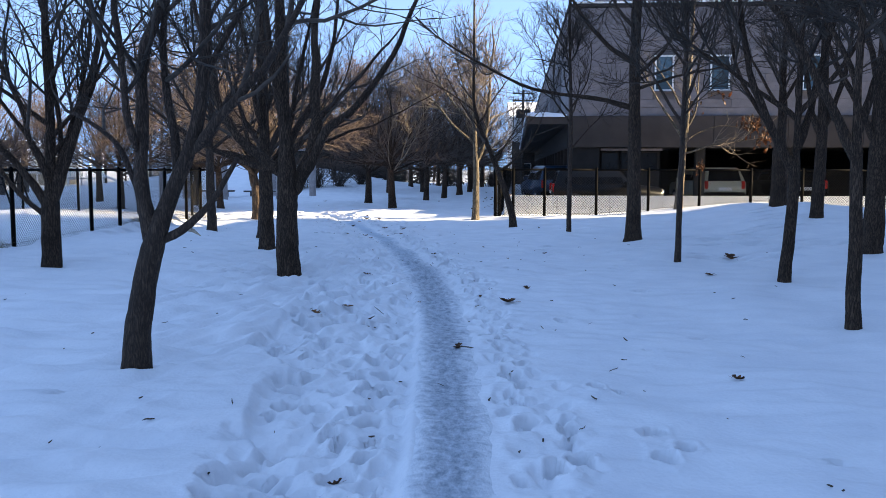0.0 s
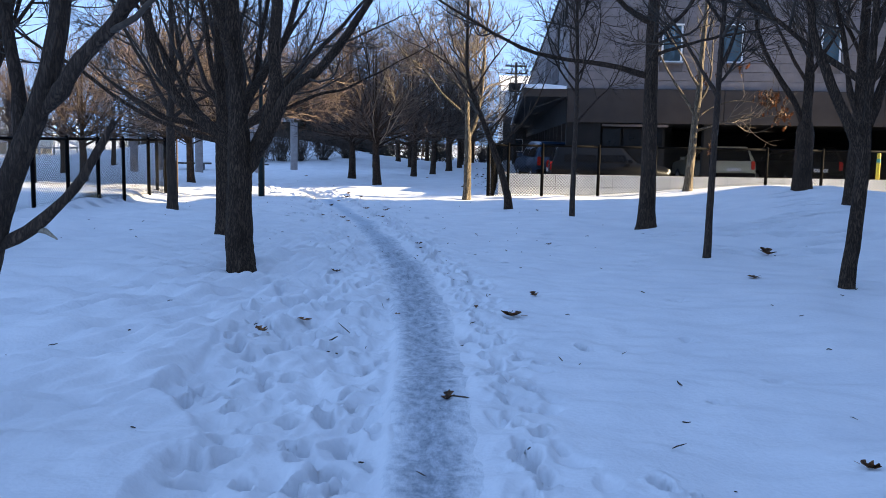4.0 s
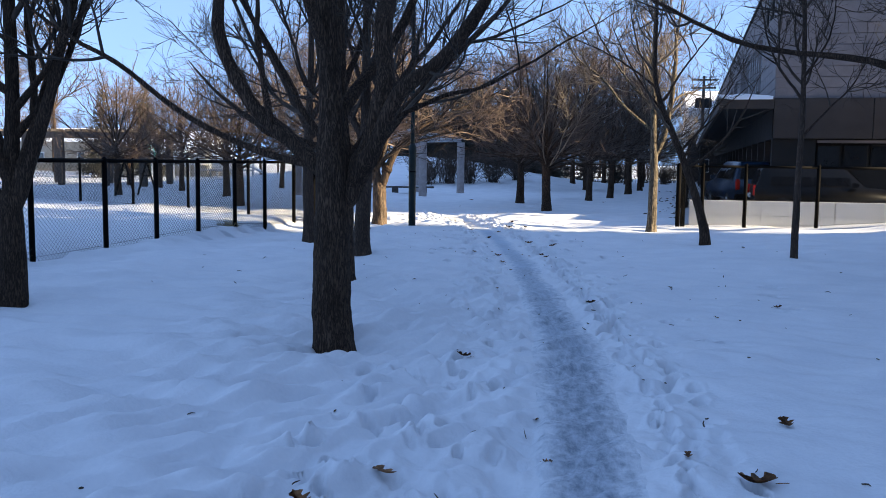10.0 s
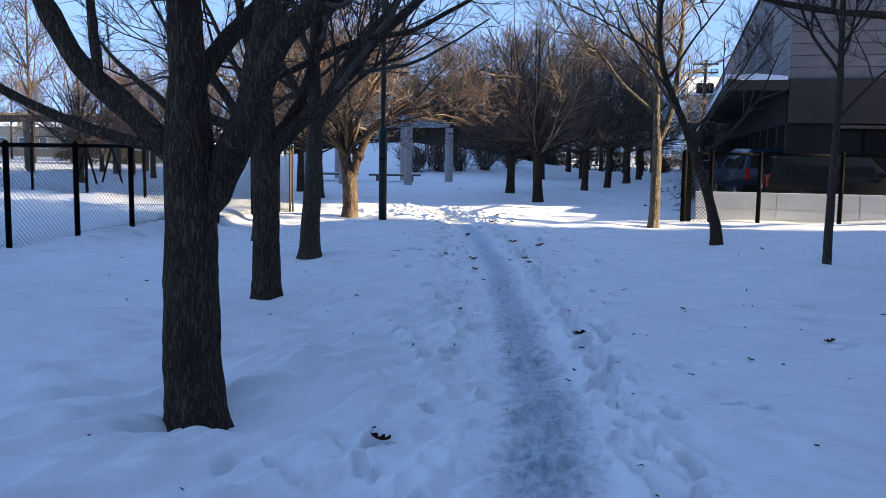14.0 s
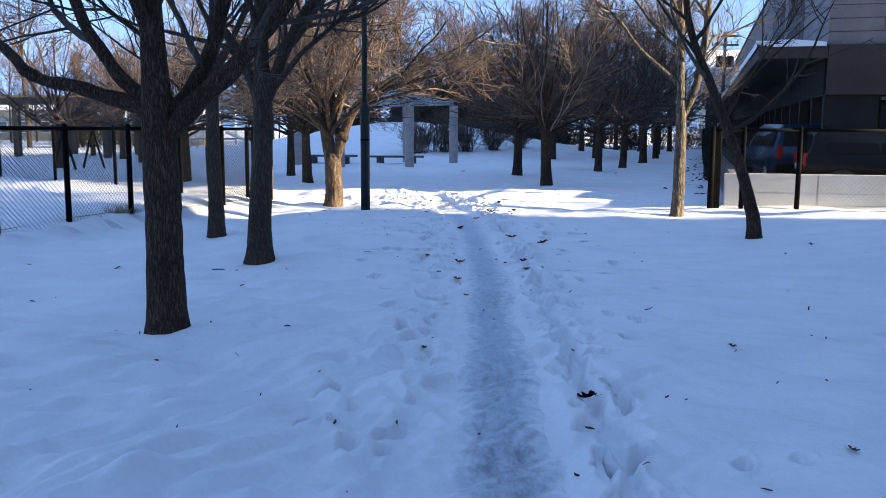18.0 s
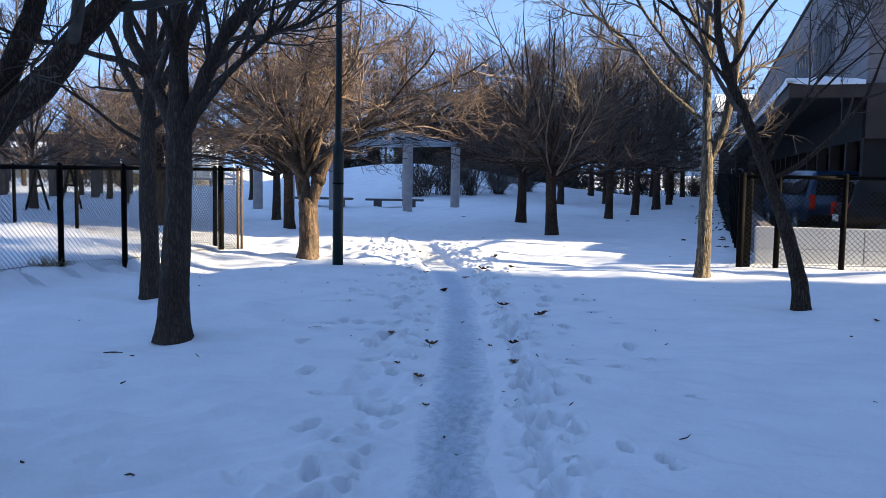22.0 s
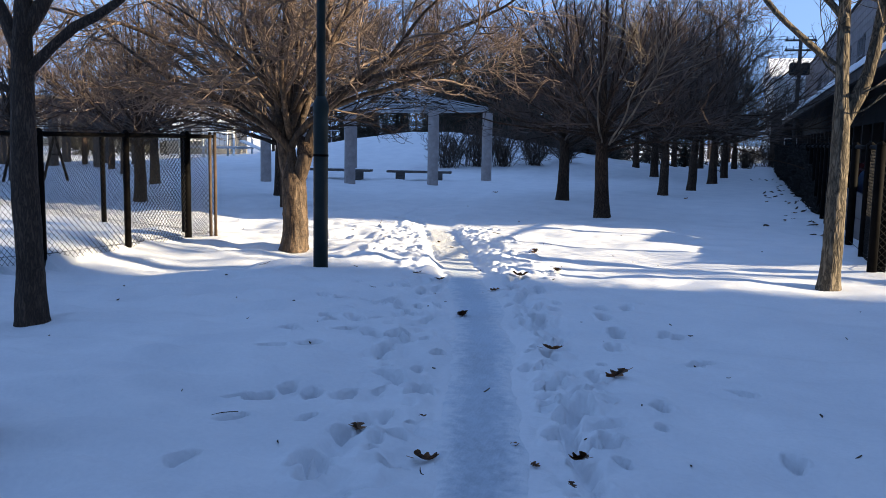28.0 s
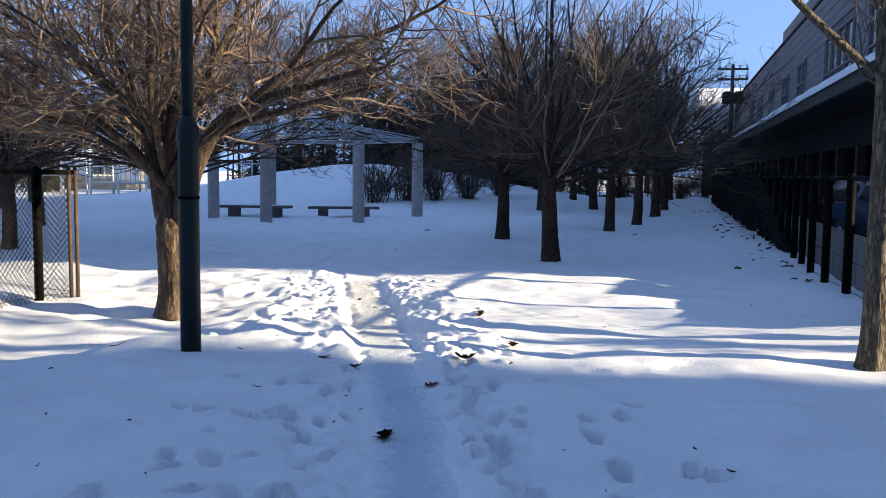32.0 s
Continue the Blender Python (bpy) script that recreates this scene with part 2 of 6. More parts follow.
GREYPIPE = mat("galvanised_pipe", (0.30, 0.31, 0.33), (0.46, 0.48, 0.50), 6, 0.45, 0.05, 50, metal=0.3)
RUBBER = mat("tyre_rubber", (0.012, 0.012, 0.012), (0.03, 0.03, 0.03), 10, 0.8, 0.2, 80)
RIM = mat("alloy", (0.4, 0.4, 0.41), (0.55, 0.55, 0.56), 8, 0.35, 0, 40, metal=0.8)
REDLENS = mat("red_lens", (0.5, 0.012, 0.008), (0.65, 0.03, 0.015), 8, 0.15, 0, 40)
CLEARLENS = mat("clear_lens", (0.6, 0.6, 0.58), (0.8, 0.8, 0.78), 8, 0.1, 0, 40, metal=0.3)
CAR_BLUE = mat("blue_car_paint", (0.009, 0.034, 0.075), (0.013, 0.043, 0.092), 3, 0.3, 0, 40, metal=0.2)
CAR_DARK = mat("black_car_paint", (0.003, 0.003, 0.0035), (0.005, 0.005, 0.006), 3, 0.3, 0, 40, spec=0.18)
CAR_CREAM = mat("cream_car_paint", (0.48, 0.47, 0.36), (0.55, 0.54, 0.42), 3, 0.25, 0, 40)
CAR_MAROON = mat("maroon_car_paint", (0.08, 0.012, 0.014), (0.11, 0.018, 0.02), 3, 0.22, 0, 40, metal=0.2)
PLATE = mat("number_plate", (0.6, 0.6, 0.6), (0.75, 0.75, 0.75), 10, 0.4, 0, 40)
GLASS = mat("dark_glazing", (0.02, 0.03, 0.035), (0.035, 0.05, 0.055), 2, 0.04, 0, 20, spec=1.0)
BOOTHGLASS = mat("dusty_dark_glazing", (0.004, 0.004, 0.005), (0.009, 0.0095, 0.011), 3, 0.2, 0, 20, spec=0.2)
WINGLASS = mat("sky_glazing", (0.10, 0.16, 0.19), (0.13, 0.20, 0.23), 1.5, 0.03, 0, 20, spec=1.0, metal=0.55)


def packed_snow_blend(m):
    """The ice gives way to packed snow further along the walk, patch by patch."""
    nt = m.node_tree
    b = nt.nodes["Principled BSDF"]
    old = b.inputs["Base Color"].links[0].from_socket
    tc, sep = nt.nodes.new("ShaderNodeTexCoord"), nt.nodes.new("ShaderNodeSeparateXYZ")
    rim = nt.nodes.new("ShaderNodeAttribute")
    rim.attribute_name = "rim"
    nt.links.new(tc.outputs["Object"], sep.inputs[0])
    ns = nt.nodes.new("ShaderNodeTexNoise")
    ns.inputs["Scale"].default_value, ns.inputs["Detail"].default_value = 1.6, 5
    nt.links.new(tc.outputs["Object"], ns.inputs["Vector"])
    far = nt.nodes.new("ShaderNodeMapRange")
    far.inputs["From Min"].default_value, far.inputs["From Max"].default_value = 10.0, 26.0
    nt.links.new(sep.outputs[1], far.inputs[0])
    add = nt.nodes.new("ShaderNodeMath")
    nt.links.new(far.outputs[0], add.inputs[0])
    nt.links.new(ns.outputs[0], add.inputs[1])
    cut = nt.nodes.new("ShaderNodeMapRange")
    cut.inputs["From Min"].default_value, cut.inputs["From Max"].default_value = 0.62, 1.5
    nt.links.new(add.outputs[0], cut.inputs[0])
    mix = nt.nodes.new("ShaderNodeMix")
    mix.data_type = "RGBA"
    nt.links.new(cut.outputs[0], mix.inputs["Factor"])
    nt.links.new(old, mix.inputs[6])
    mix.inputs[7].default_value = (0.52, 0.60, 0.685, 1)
    grain = nt.nodes.new("ShaderNodeTexNoise")
    grain.inputs["Scale"].default_value, grain.inputs["Detail"].default_value = 14.0, 6
    nt.links.new(tc.outputs["Object"], grain.inputs["Vector"])
    frayed = nt.nodes.new("ShaderNodeMath")
    frayed.operation = "MULTIPLY_ADD"
    nt.links.new(grain.outputs[0], frayed.inputs[0])
    frayed.inputs[1].default_value = 1.1
    nt.links.new(rim.outputs["Fac"], frayed.inputs[2])
    edge = nt.nodes.new("ShaderNodeMapRange")
    edge.interpolation_type = "SMOOTHSTEP"
    edge.inputs["From Min"].default_value, edge.inputs["From Max"].default_value = 0.75, 1.5
    nt.links.new(frayed.outputs[0], edge.inputs[0])
    mix3 = nt.nodes.new("ShaderNodeMix")
    mix3.data_type = "RGBA"
    nt.links.new(edge.outputs[0], mix3.inputs["Factor"])
    nt.links.new(mix.outputs[2], mix3.inputs[6])
    mix3.inputs[7].default_value = (0.75, 0.77, 0.80, 1)
    # cream tint that sets in between y 25.8 and 28.5
    cream = nt.nodes.new("ShaderNodeMapRange")
    cream.inputs["From Min"].default_value, cream.inputs["From Max"].default_value = 25.8, 28.5
    cream.inputs["To Max"].default_value = 0.75
    nt.links.new(sep.outputs[1], cream.inputs[0])
    mix2 = nt.nodes.new("ShaderNodeMix")
    mix2.data_type = "RGBA"
    nt.links.new(cream.outputs[0], mix2.inputs["Factor"])
    nt.links.new(mix3.outputs[2], mix2.inputs[6])
    mix2.inputs[7].default_value = (0.76, 0.72, 0.65, 1)
    nt.links.new(mix2.outputs[2], b.inputs["Base Color"])


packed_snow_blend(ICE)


# ---- building blocks ----
def arrays(name, verts, quads, material, parent=None, label="", smooth=True):
    """A mesh object from numpy arrays of corners and quads."""
    me = bpy.data.meshes.new(name)
    nv, nq = len(verts), len(quads)
    me.vertices.add(nv)
    me.vertices.foreach_set("co", np.asarray(verts, np.float32).ravel())
    me.loops.add(nq * 4)
    me.loops.foreach_set("vertex_index", np.asarray(quads, np.int32).ravel())
    me.polygons.add(nq)
    me.polygons.foreach_set("loop_start", np.arange(0, nq * 4, 4, dtype=np.int32))
    if smooth:
        me.polygons.foreach_set("use_smooth", np.ones(nq, bool))
    me.update(calc_edges=True)
    me.materials.append(material)
    ob = new(name, me)
    ob.parent = parent
    if label:
        ob["label"] = label
    return ob


def part(name, bm, material, parent, label="", smooth=False):
    me = bpy.data.meshes.new(name)
    bm.to_mesh(me)
    bm.free()
    me.materials.append(material)
    if smooth:
        me.polygons.foreach_set("use_smooth", [True] * len(me.polygons))
    ob = new(name, me)
    ob.parent = parent
    if label:
        ob["label"] = label
    return ob


def box_bm(x0, x1, y0, y1, z0, z1, bevel=0.0, bm=None):
    bm = bm or bmesh.new()
    r = bmesh.ops.create_cube(bm, size=1, matrix=Matrix.LocRotScale(((x0 + x1) / 2, (y0 + y1) / 2, (z0 + z1) / 2), None, (x1 - x0, y1 - y0, z1 - z0)))
    if bevel:
        es = list({e for v in r["verts"] for e in v.link_edges})
        bmesh.ops.bevel(bm, geom=es, offset=bevel, segments=2, affect="EDGES")
    return bm


def box(name, x0, x1, y0, y1, z0, z1, material, parent=None, label="", bevel=0.0):
    return part(name, box_bm(x0, x1, y0, y1, z0, z1, bevel), material, parent, label)


def rod_bm(a, b, r0, r1=None, k=8, bm=None, caps=True):
    """A round bar from a to b."""
    bm = bm or bmesh.new()
    a, b = Vector(a), Vector(b)
    d = b - a
    m = Matrix.Translation((a + b) / 2) @ d.to_track_quat("Z", "Y").to_matrix().to_4x4()
    bmesh.ops.create_cone(bm, cap_ends=caps, segments=k, radius1=r0, radius2=r0 if r1 is None else r1, depth=d.length, matrix=m)
    return bm


def rod(name, a, b, r0, material, parent=None, label="", r1=None, k=8, smooth=True):
    ob = part(name, rod_bm(a, b, r0, r1, k), material, parent, label)
    if smooth:
        for p in ob.data.polygons:
            p.use_smooth = len(p.vertices) == 4
    return ob


def lathe_bm(profile, k=20):
    """A turned solid from (radius, height) pairs."""
    bm = bmesh.new()
    rings = [[bm.verts.new((r * math.cos(2 * math.pi * i / k), r * math.sin(2 * math.pi * i / k), z)) for i in range(k)] for r, z in profile]
    for a, b in zip(rings, rings[1:]):
        for i in range(k):
            bm.faces.new((a[i], a[(i + 1) % k], b[(i + 1) % k], b[i]))
    bm.faces.new(rings[0][::-1])
    bm.faces.new(rings[-1])
    return bm


def empty(name, x, y, z=0.0, rz=0.0):
    ob = new(name)
    ob.matrix_world = pose(x, y, z, 0, 0, rz)
    return ob


# ---- the lie of the land ----
def lattice(seed):
    return np.random.RandomState(seed).rand(256, 256)


def vnoise(x, y, seed, _c={}):
    g = _c.setdefault(seed, lattice(seed))
    xi, yi = np.floor(x).astype(int), np.floor(y).astype(int)
    fx, fy = x - xi, y - yi
    fx, fy = fx * fx * (3 - 2 * fx), fy * fy * (3 - 2 * fy)
    a, b, c, d = g[xi % 256, yi % 256], g[(xi + 1) % 256, yi % 256], g[xi % 256, (yi + 1) % 256], g[(xi + 1) % 256, (yi + 1) % 256]
    return (a + (b - a) * fx) * (1 - fy) + (c + (d - c) * fx) * fy - 0.5


PATH_Y = [-5, 4, 6, 9.2, 11, 13.4, 15.2, 17.6, 21, 24.3, 25.6, 27.3, 30.2, 31.6, 34, 40]
PATH_X = [0.05, 0.045, 0.045, 0.0, -0.1, -0.31, -0.6, -1.02, -1.62, -2.33, -2.72, -3.14, -4.1, -4.6, -5.35, -5.5]


def path_x(y):
    y = np.asarray(y, float)
    s = sum(np.interp(y + o, PATH_Y, PATH_X) for o in (-0.9, -0.45, 0, 0.45, 0.9)) / 5
    return s


def bell(x, y, cx, cy, sx, sy):
    return np.exp(-0.5 * (((x - cx) / sx) ** 2 + ((y - cy) / sy) ** 2))


def step(a, b, v):
    t = np.clip((v - a) / (b - a), 0, 1)
    return t * t * (3 - 2 * t)


def land(x, y):
    """Height of the snow without footprints."""
    x, y = np.asarray(x, float), np.asarray(y, float)
    h = 0.60 * bell(x, y, 10.2, 24.5, 3.1, 5.5)
    h += 0.06 * bell(x, y, -2, 26.0, 6, 1.0) - 0.10 * bell(x, y, -7.5, 29.3, 3.5, 1.6)
    h += 1.97 * bell(x, y, -13.6, 66.0, 6.8, 5.0)
    h += 0.22 * bell(x, y, -9.6, 27.2, 0.9, 1.3) + 0.16 * bell(x, y, -8.6, 24.5, 0.5, 3.0) * (x < -8.2)
    h += 0.03 * bell(x, y, -2.28, 12.87, 0.9, 0.9) + 0.03 * bell(x, y, -3.37, 16.63, 0.9, 0.9)
    h -= 0.07 * bell(x, y, -6.25, 23.2, 1.0, 1.2)
    h -= 0.24 * step(-4.6, -6.8, x) * np.exp(-((y - 26.0) / 1.9) ** 2) * step(-11, -9, x)
    h += 0.16 * bell(x, y, -6.6, 26.6, 1.5, 1.5) * vnoise(x / 1.5 + 0.3, y / 0.55 + 0.25 * x, 27)
    u = x - path_x(y)
    along = step(25.7, 27.4, y) * (1 - step(30.8, 32.4, y))
    cut = np.exp(-((u + 0.07) / 0.27) ** 6) * step(25.0, 26.5, y) * (1 - step(31.5, 33.0, y))
    h += (1 - 0.8 * cut) * (0.10 * vnoise(x / 3.1, y / 3.7, 3) + 0.08 * vnoise(x / 0.9, y / 1.3, 4))
    # shovelled banks on both sides where the sun falls in
    lump = 0.5 + vnoise(x / 0.33, y / 0.33, 5) + 0.8 * vnoise(x / 0.17, y / 0.17, 6)
    left = step(-2.6, -1.0, u) * (1 - step(-0.50, -0.33, u))
    right = step(0.22, 0.62, u) * (1 - step(0.8, 1.7, u))
    h += along * (0.085 * left + 0.055 * right) * (0.5 + 0.9 * lump)
    trough = np.exp(-(u / (0.30 + 0.07 * np.exp(-((y - 12.5) / 3.2) ** 2))) ** 4) * (1 - 0.55 * step(31, 34, y)) * (1 - step(38, 44, y))
    h -= np.maximum(0.045 * trough, 0.062 * cut)
    # trampled ground beside the path, sunk below the open snow with a ragged edge
    edge = np.interp(y, [0, 5, 7, 7.9, 9.3, 10.6, 12, 14, 20, 27], [-1.05, -1.2, -1.35, -1.75, -1.75, -1.3, -1.1, -0.95, -0.75, -0.8])
    sunk = step(-0.04, 0.04, u - edge - 0.30 * vnoise(x / 0.45, y / 0.45, 16)) * (1 - step(-0.31, -0.22, u))
    h -= sunk * (0.055 * (1 - step(9.4, 12.5, y)) + 0.015)
    churn = np.where(u < 0, sunk, step(0.24, 0.36, u) * (1 - step(0.55, 0.95, u - 0.25 * vnoise(x, y / 0.6, 15)))) * (1 - step(33, 36, y))
    h += churn * (0.06 * vnoise(x / 0.24, y / 0.30, 17) + 0.046 * vnoise(x / 0.11, y / 0.13, 18) + 0.012 * vnoise(x / 0.05, y / 0.06, 8))
    # wind-scoured hollows across the open snow, and long soft ridges that slant past the thick trunk
    open_ = step(0.8, 2.0, np.abs(u)) * (1 - step(34, 60, y))
    h += open_ * (1 - 0.6 * step(0.5, 1.5, u)) * (0.095 * vnoise(x / 0.95 + 0.25 * y, y / 0.34, 12) + np.where(u < 0, 0.075, 0.045) * vnoise(x / 0.42, y / 0.17, 13))
    w = (x + 2.5) * 0.83 - (y - 13.0) * 0.56
    h += bell(x, y, -1.9, 12.2, 1.3, 3.2) * (0.18 * vnoise(w / 0.14, (x + y) / 1.1, 14) + 0.10 * vnoise(w / 0.07, (x + y) / 0.35, 34))
    h += 0.022 * vnoise(x / 0.16, y / 0.13, 35) * step(0.35, 0.8, np.abs(u)) * (1 - step(2.5, 5, np.abs(u)))
    h += 0.05 * vnoise(x / 0.55, y / 0.42, 19) * step(0.2, 1.2, np.abs(u))
    return h


def ground_at(x, y):
    return float(land(np.array([x]), np.array([y]))[0])


def axis(parts):
    """Coordinates with a spacing that changes from stretch to stretch: (from, to, count)."""
    return np.unique(np.concatenate([np.linspace(a, b, n, endpoint=True) for a, b, n in parts]).round(4))


def growing(a, b, n, first):
    """From a to b in n steps that grow evenly from the first."""
    lo, hi = 1.0, 3.0
    for _ in range(60):
        g = (lo + hi) / 2
        s = first * (g ** n - 1) / (g - 1) if abs(g - 1) > 1e-9 else first * n
        lo, hi = (g, hi) if s < abs(b - a) else (lo, g)
    return a + math.copysign(1, b - a) * first * (g ** np.arange(n + 1) - 1) / (g - 1)


def snow_sheet():
    us = np.unique(np.concatenate([np.linspace(-2.1, 1.6, 220), growing(1.6, 12, 58, 0.03), growing(-2.1, -12, 58, 0.03), growing(12, 900, 22, 0.8), growing(-12, -900, 26, 0.8)]))
    ys = np.unique(np.concatenate([np.linspace(2.6, 33.4, 1640), growing(2.6, -900, 26, 0.06), growing(33.4, 90, 90, 0.06), growing(90, 1200, 14, 3.0)]))
    U, Y = np.meshgrid(us, ys)
    fade = 1 - step(15, 60, np.abs(U))
    X = U + path_x(Y) * fade
    Z = land(X, Y)
    far = np.clip(1 - (np.hypot(X, Y - 30) - 120) / 150, 0, 1)
    Z *= far
    # boot prints on both sides of the trodden line: old ones slumped to bowls, newer ones crisp
    rng = np.random.RandomState(11)
    prints = []
    def put(n, y0, y1, u0, u1, deep, size, soft):
        for _ in range(n):
            y = rng.uniform(y0, y1)
            prints.append((path_x(y) + rng.uniform(u0, u1), y, rng.normal(0, 0.5), rng.uniform(*deep), rng.uniform(*size), soft))
    put(110, 3, 8, -1.35, -0.33, (0.02, 0.045), (1.0, 1.5), 1.0)
    put(50, 7.8, 10.2, -1.75, -0.35, (0.02, 0.045), (1.0, 1.5), 1.0)
    put(90, 10, 17, -1.15, -0.35, (0.02, 0.04), (0.9, 1.4), 1.0)
    put(80, 16, 26, -0.8, -0.33, (0.02, 0.04), (0.7, 1.2), 1.0)
    put(160, 3, 27, 0.34, 0.85, (0.02, 0.045), (0.6, 1.1), 1.0)
    put(80, 3, 8, -1.3, -0.32, (0.05, 0.10), (0.5, 0.9), 0.3)
    put(80, 7.5, 12.5, -1.65, -0.34, (0.04, 0.09), (0.4, 0.8), 0.3)
    put(46, 12, 26, -1.0, -0.34, (0.05, 0.09), (0.45, 0.85), 0.2)
    put(95, 3, 27, 0.33, 0.72, (0.03, 0.075), (0.35, 0.75), 0.5)
    put(20, 3, 27, 0.65, 1.25, (0.05, 0.09), (0.45, 0.8), 0.2)
    put(10, 4, 20, 1.3, 3.0, (0.03, 0.055), (0.45, 0.65), 0.3)
    put(18, 4, 20, -4.0, -1.8, (0.03, 0.05), (0.8, 1.2), 1.0)
    put(46, 16, 26, -0.75, -0.33, (0.04, 0.085), (0.4, 0.8), 0.2)
    put(60, 16, 26.5, 0.36, 0.8, (0.04, 0.085), (0.4, 0.8), 0.2)
    put(22, 19, 25.5, -1.6, -0.5, (0.06, 0.10), (0.6, 0.9), 0.2)
    put(16, 20, 25.5, 0.6, 1.9, (0.06, 0.10), (0.7, 1.0), 0.2)
    # kicked holes and a wandering line of small prints close by the path
    near = [(-0.89, 6.43), (-1.08, 6.08), (-0.77, 5.54), (-0.50, 5.61), (-0.62, 5.16), (1.14, 6.34), (0.79, 5.47), (0.78, 5.21), (1.27, 5.14), (1.39, 4.83), (1.22, 4.63), (0.55, 6.68), (0.60, 4.41), (0.74, 4.54), (0.53, 5.30), (-1.55, 8.10), (-0.65, 6.37), (-0.52, 6.64)]
    middle = [(0.44, 13.47), (0.49, 12.6), (-0.04, 14.53), (0.11, 14.74), (0.01, 14.17), (0.26, 12.74), (2.17, 17.77), (2.0, 15.64), (1.97, 16.86), (-0.77, 11.94), (-1.06, 11.85), (0.49, 12.28), (0.63, 12.02), (-1.07, 10.78), (-1.68, 15.47), (-1.60, 14.86), (-1.09, 14.22), (0.04, 15.47)]
    late = [(-1.12, 16.11), (-0.84, 19.33), (-3.08, 21.42), (-2.99, 21.62), (-2.38, 20.46), (-1.22, 21.78), (-1.56, 23.46), (-3.22, 24.62), (-2.74, 22.78), (-2.79, 23.15), (-2.22, 21.89), (-1.43, 22.27), (-1.39, 21.80), (-1.18, 21.77), (-1.10, 23.56), (-1.10, 24.04), (-1.78, 24.21), (-1.30, 21.29)]
    for cx, cy in near + middle + late:
        prints.append((cx, cy, rng.normal(0, 0.2), rng.uniform(0.08, 0.12), rng.uniform(0.75, 1.0), 0.2))
    for y in np.arange(6, 25.8, 0.17):
        prints.append((path_x(y) + 0.50 + 0.05 * math.sin(y * 11) + rng.normal(0, 0.025), y, rng.normal(0, 0.12), rng.uniform(0.045, 0.085), rng.uniform(0.5, 0.75), 0.4))
    for cx, cy, n in ((6.6, 18.4, 26), (8.3, 20.6, 22), (5.3, 15.2, 9)):
        for _ in range(n):
            prints.append((cx + rng.normal(0, 0.55), cy + rng.normal(0, 0.9), rng.normal(0, 0.6), rng.uniform(0.09, 0.16), rng.uniform(1.1, 1.7), 0.6))
    for cx, cy, dx, dy in ((5.2, 13.6, -0.2, 0.5), (3.6, 17.0, 0.35, 0.4), (-3.9, 24.6, 0.3, -0.5), (2.6, 13.0, 0.15, 0.6)):
        for i in range(6):
            prints.append((cx + dx * i + rng.normal(0, 0.08), cy + dy * i, math.atan2(-dx, dy) + rng.normal(0, 0.2), 0.08, 0.95, 0.6))
    dent = np.zeros_like(Z)
    for px, py, turn, deep, size, soft in prints:
        px = float(px)
        j0, j1 = np.searchsorted(ys, (py - 0.4, py + 0.4))
        u = px - float(path_x(py))
        i0, i1 = np.searchsorted(us, (u - 0.45, u + 0.45))
        dx, dy = X[j0:j1, i0:i1] - px, Y[j0:j1, i0:i1] - py
        c, s = math.cos(turn), math.sin(turn)
        a, b = (dx * c + dy * s) / (0.064 * size), (-dx * s + dy * c) / (0.135 * size)
        r = np.sqrt(a * a + b * b) * (1 + 0.55 * vnoise(X[j0:j1, i0:i1] / 0.09, Y[j0:j1, i0:i1] / 0.09, 29) + 0.35 * vnoise(X[j0:j1, i0:i1] / 0.035, Y[j0:j1, i0:i1] / 0.035, 32))
        bowl = deep * (1 - step(0.80 - 0.75 * soft, 1.06 + 0.25 * soft, r)) * (1 + 0.25 * np.clip(b, -1, 1))
        dent[j0:j1, i0:i1] = np.maximum(dent[j0:j1, i0:i1], bowl)
        if soft < 0.9:
            Z[j0:j1, i0:i1] += 0.13 * deep * np.exp(-((r - 1.45) / 0.3) ** 2)
    groove = np.exp(-((U - 0.53 - 0.03 * np.sin(Y * 2.3) - 0.02 * np.sin(Y * 7)) / 0.045) ** 2) * step(13.0, 14.6, Y) * (1 - step(21.4, 22.2, Y))
    Z -= (1.4 + 0.45 * (1 - step(8, 12, Y))) * np.maximum(dent, 0.085 * groove * (0.8 + 0.8 * vnoise(X / 0.2, Y / 0.2, 33)))
    # clods thrown up on the banks
    clod = np.zeros_like(Z)
    for _ in range(260):
        y = rng.uniform(26.3, 32.0)
        side = rng.rand() < 0.6
        u = 0.27 + abs(rng.normal(0, 0.42)) if side else -0.44 - abs(rng.normal(0, 0.5))
        size = rng.uniform(0.03, 0.085)
        j0, j1 = np.searchsorted(ys, (y - 0.2, y + 0.2))
        i0, i1 = np.searchsorted(us, (u - 0.2, u + 0.2))
        r2 = ((U[j0:j1, i0:i1] - u) ** 2 + ((Y[j0:j1, i0:i1] - y) * 0.85) ** 2) / size ** 2 * (1 + 0.8 * vnoise(X[j0:j1, i0:i1] / 0.06, Y[j0:j1, i0:i1] / 0.06, 28))
        clod[j0:j1, i0:i1] = np.maximum(clod[j0:j1, i0:i1], size * rng.uniform(0.3, 0.55) * np.sqrt(np.clip(1 - r2, 0, 1)))
    Z += clod
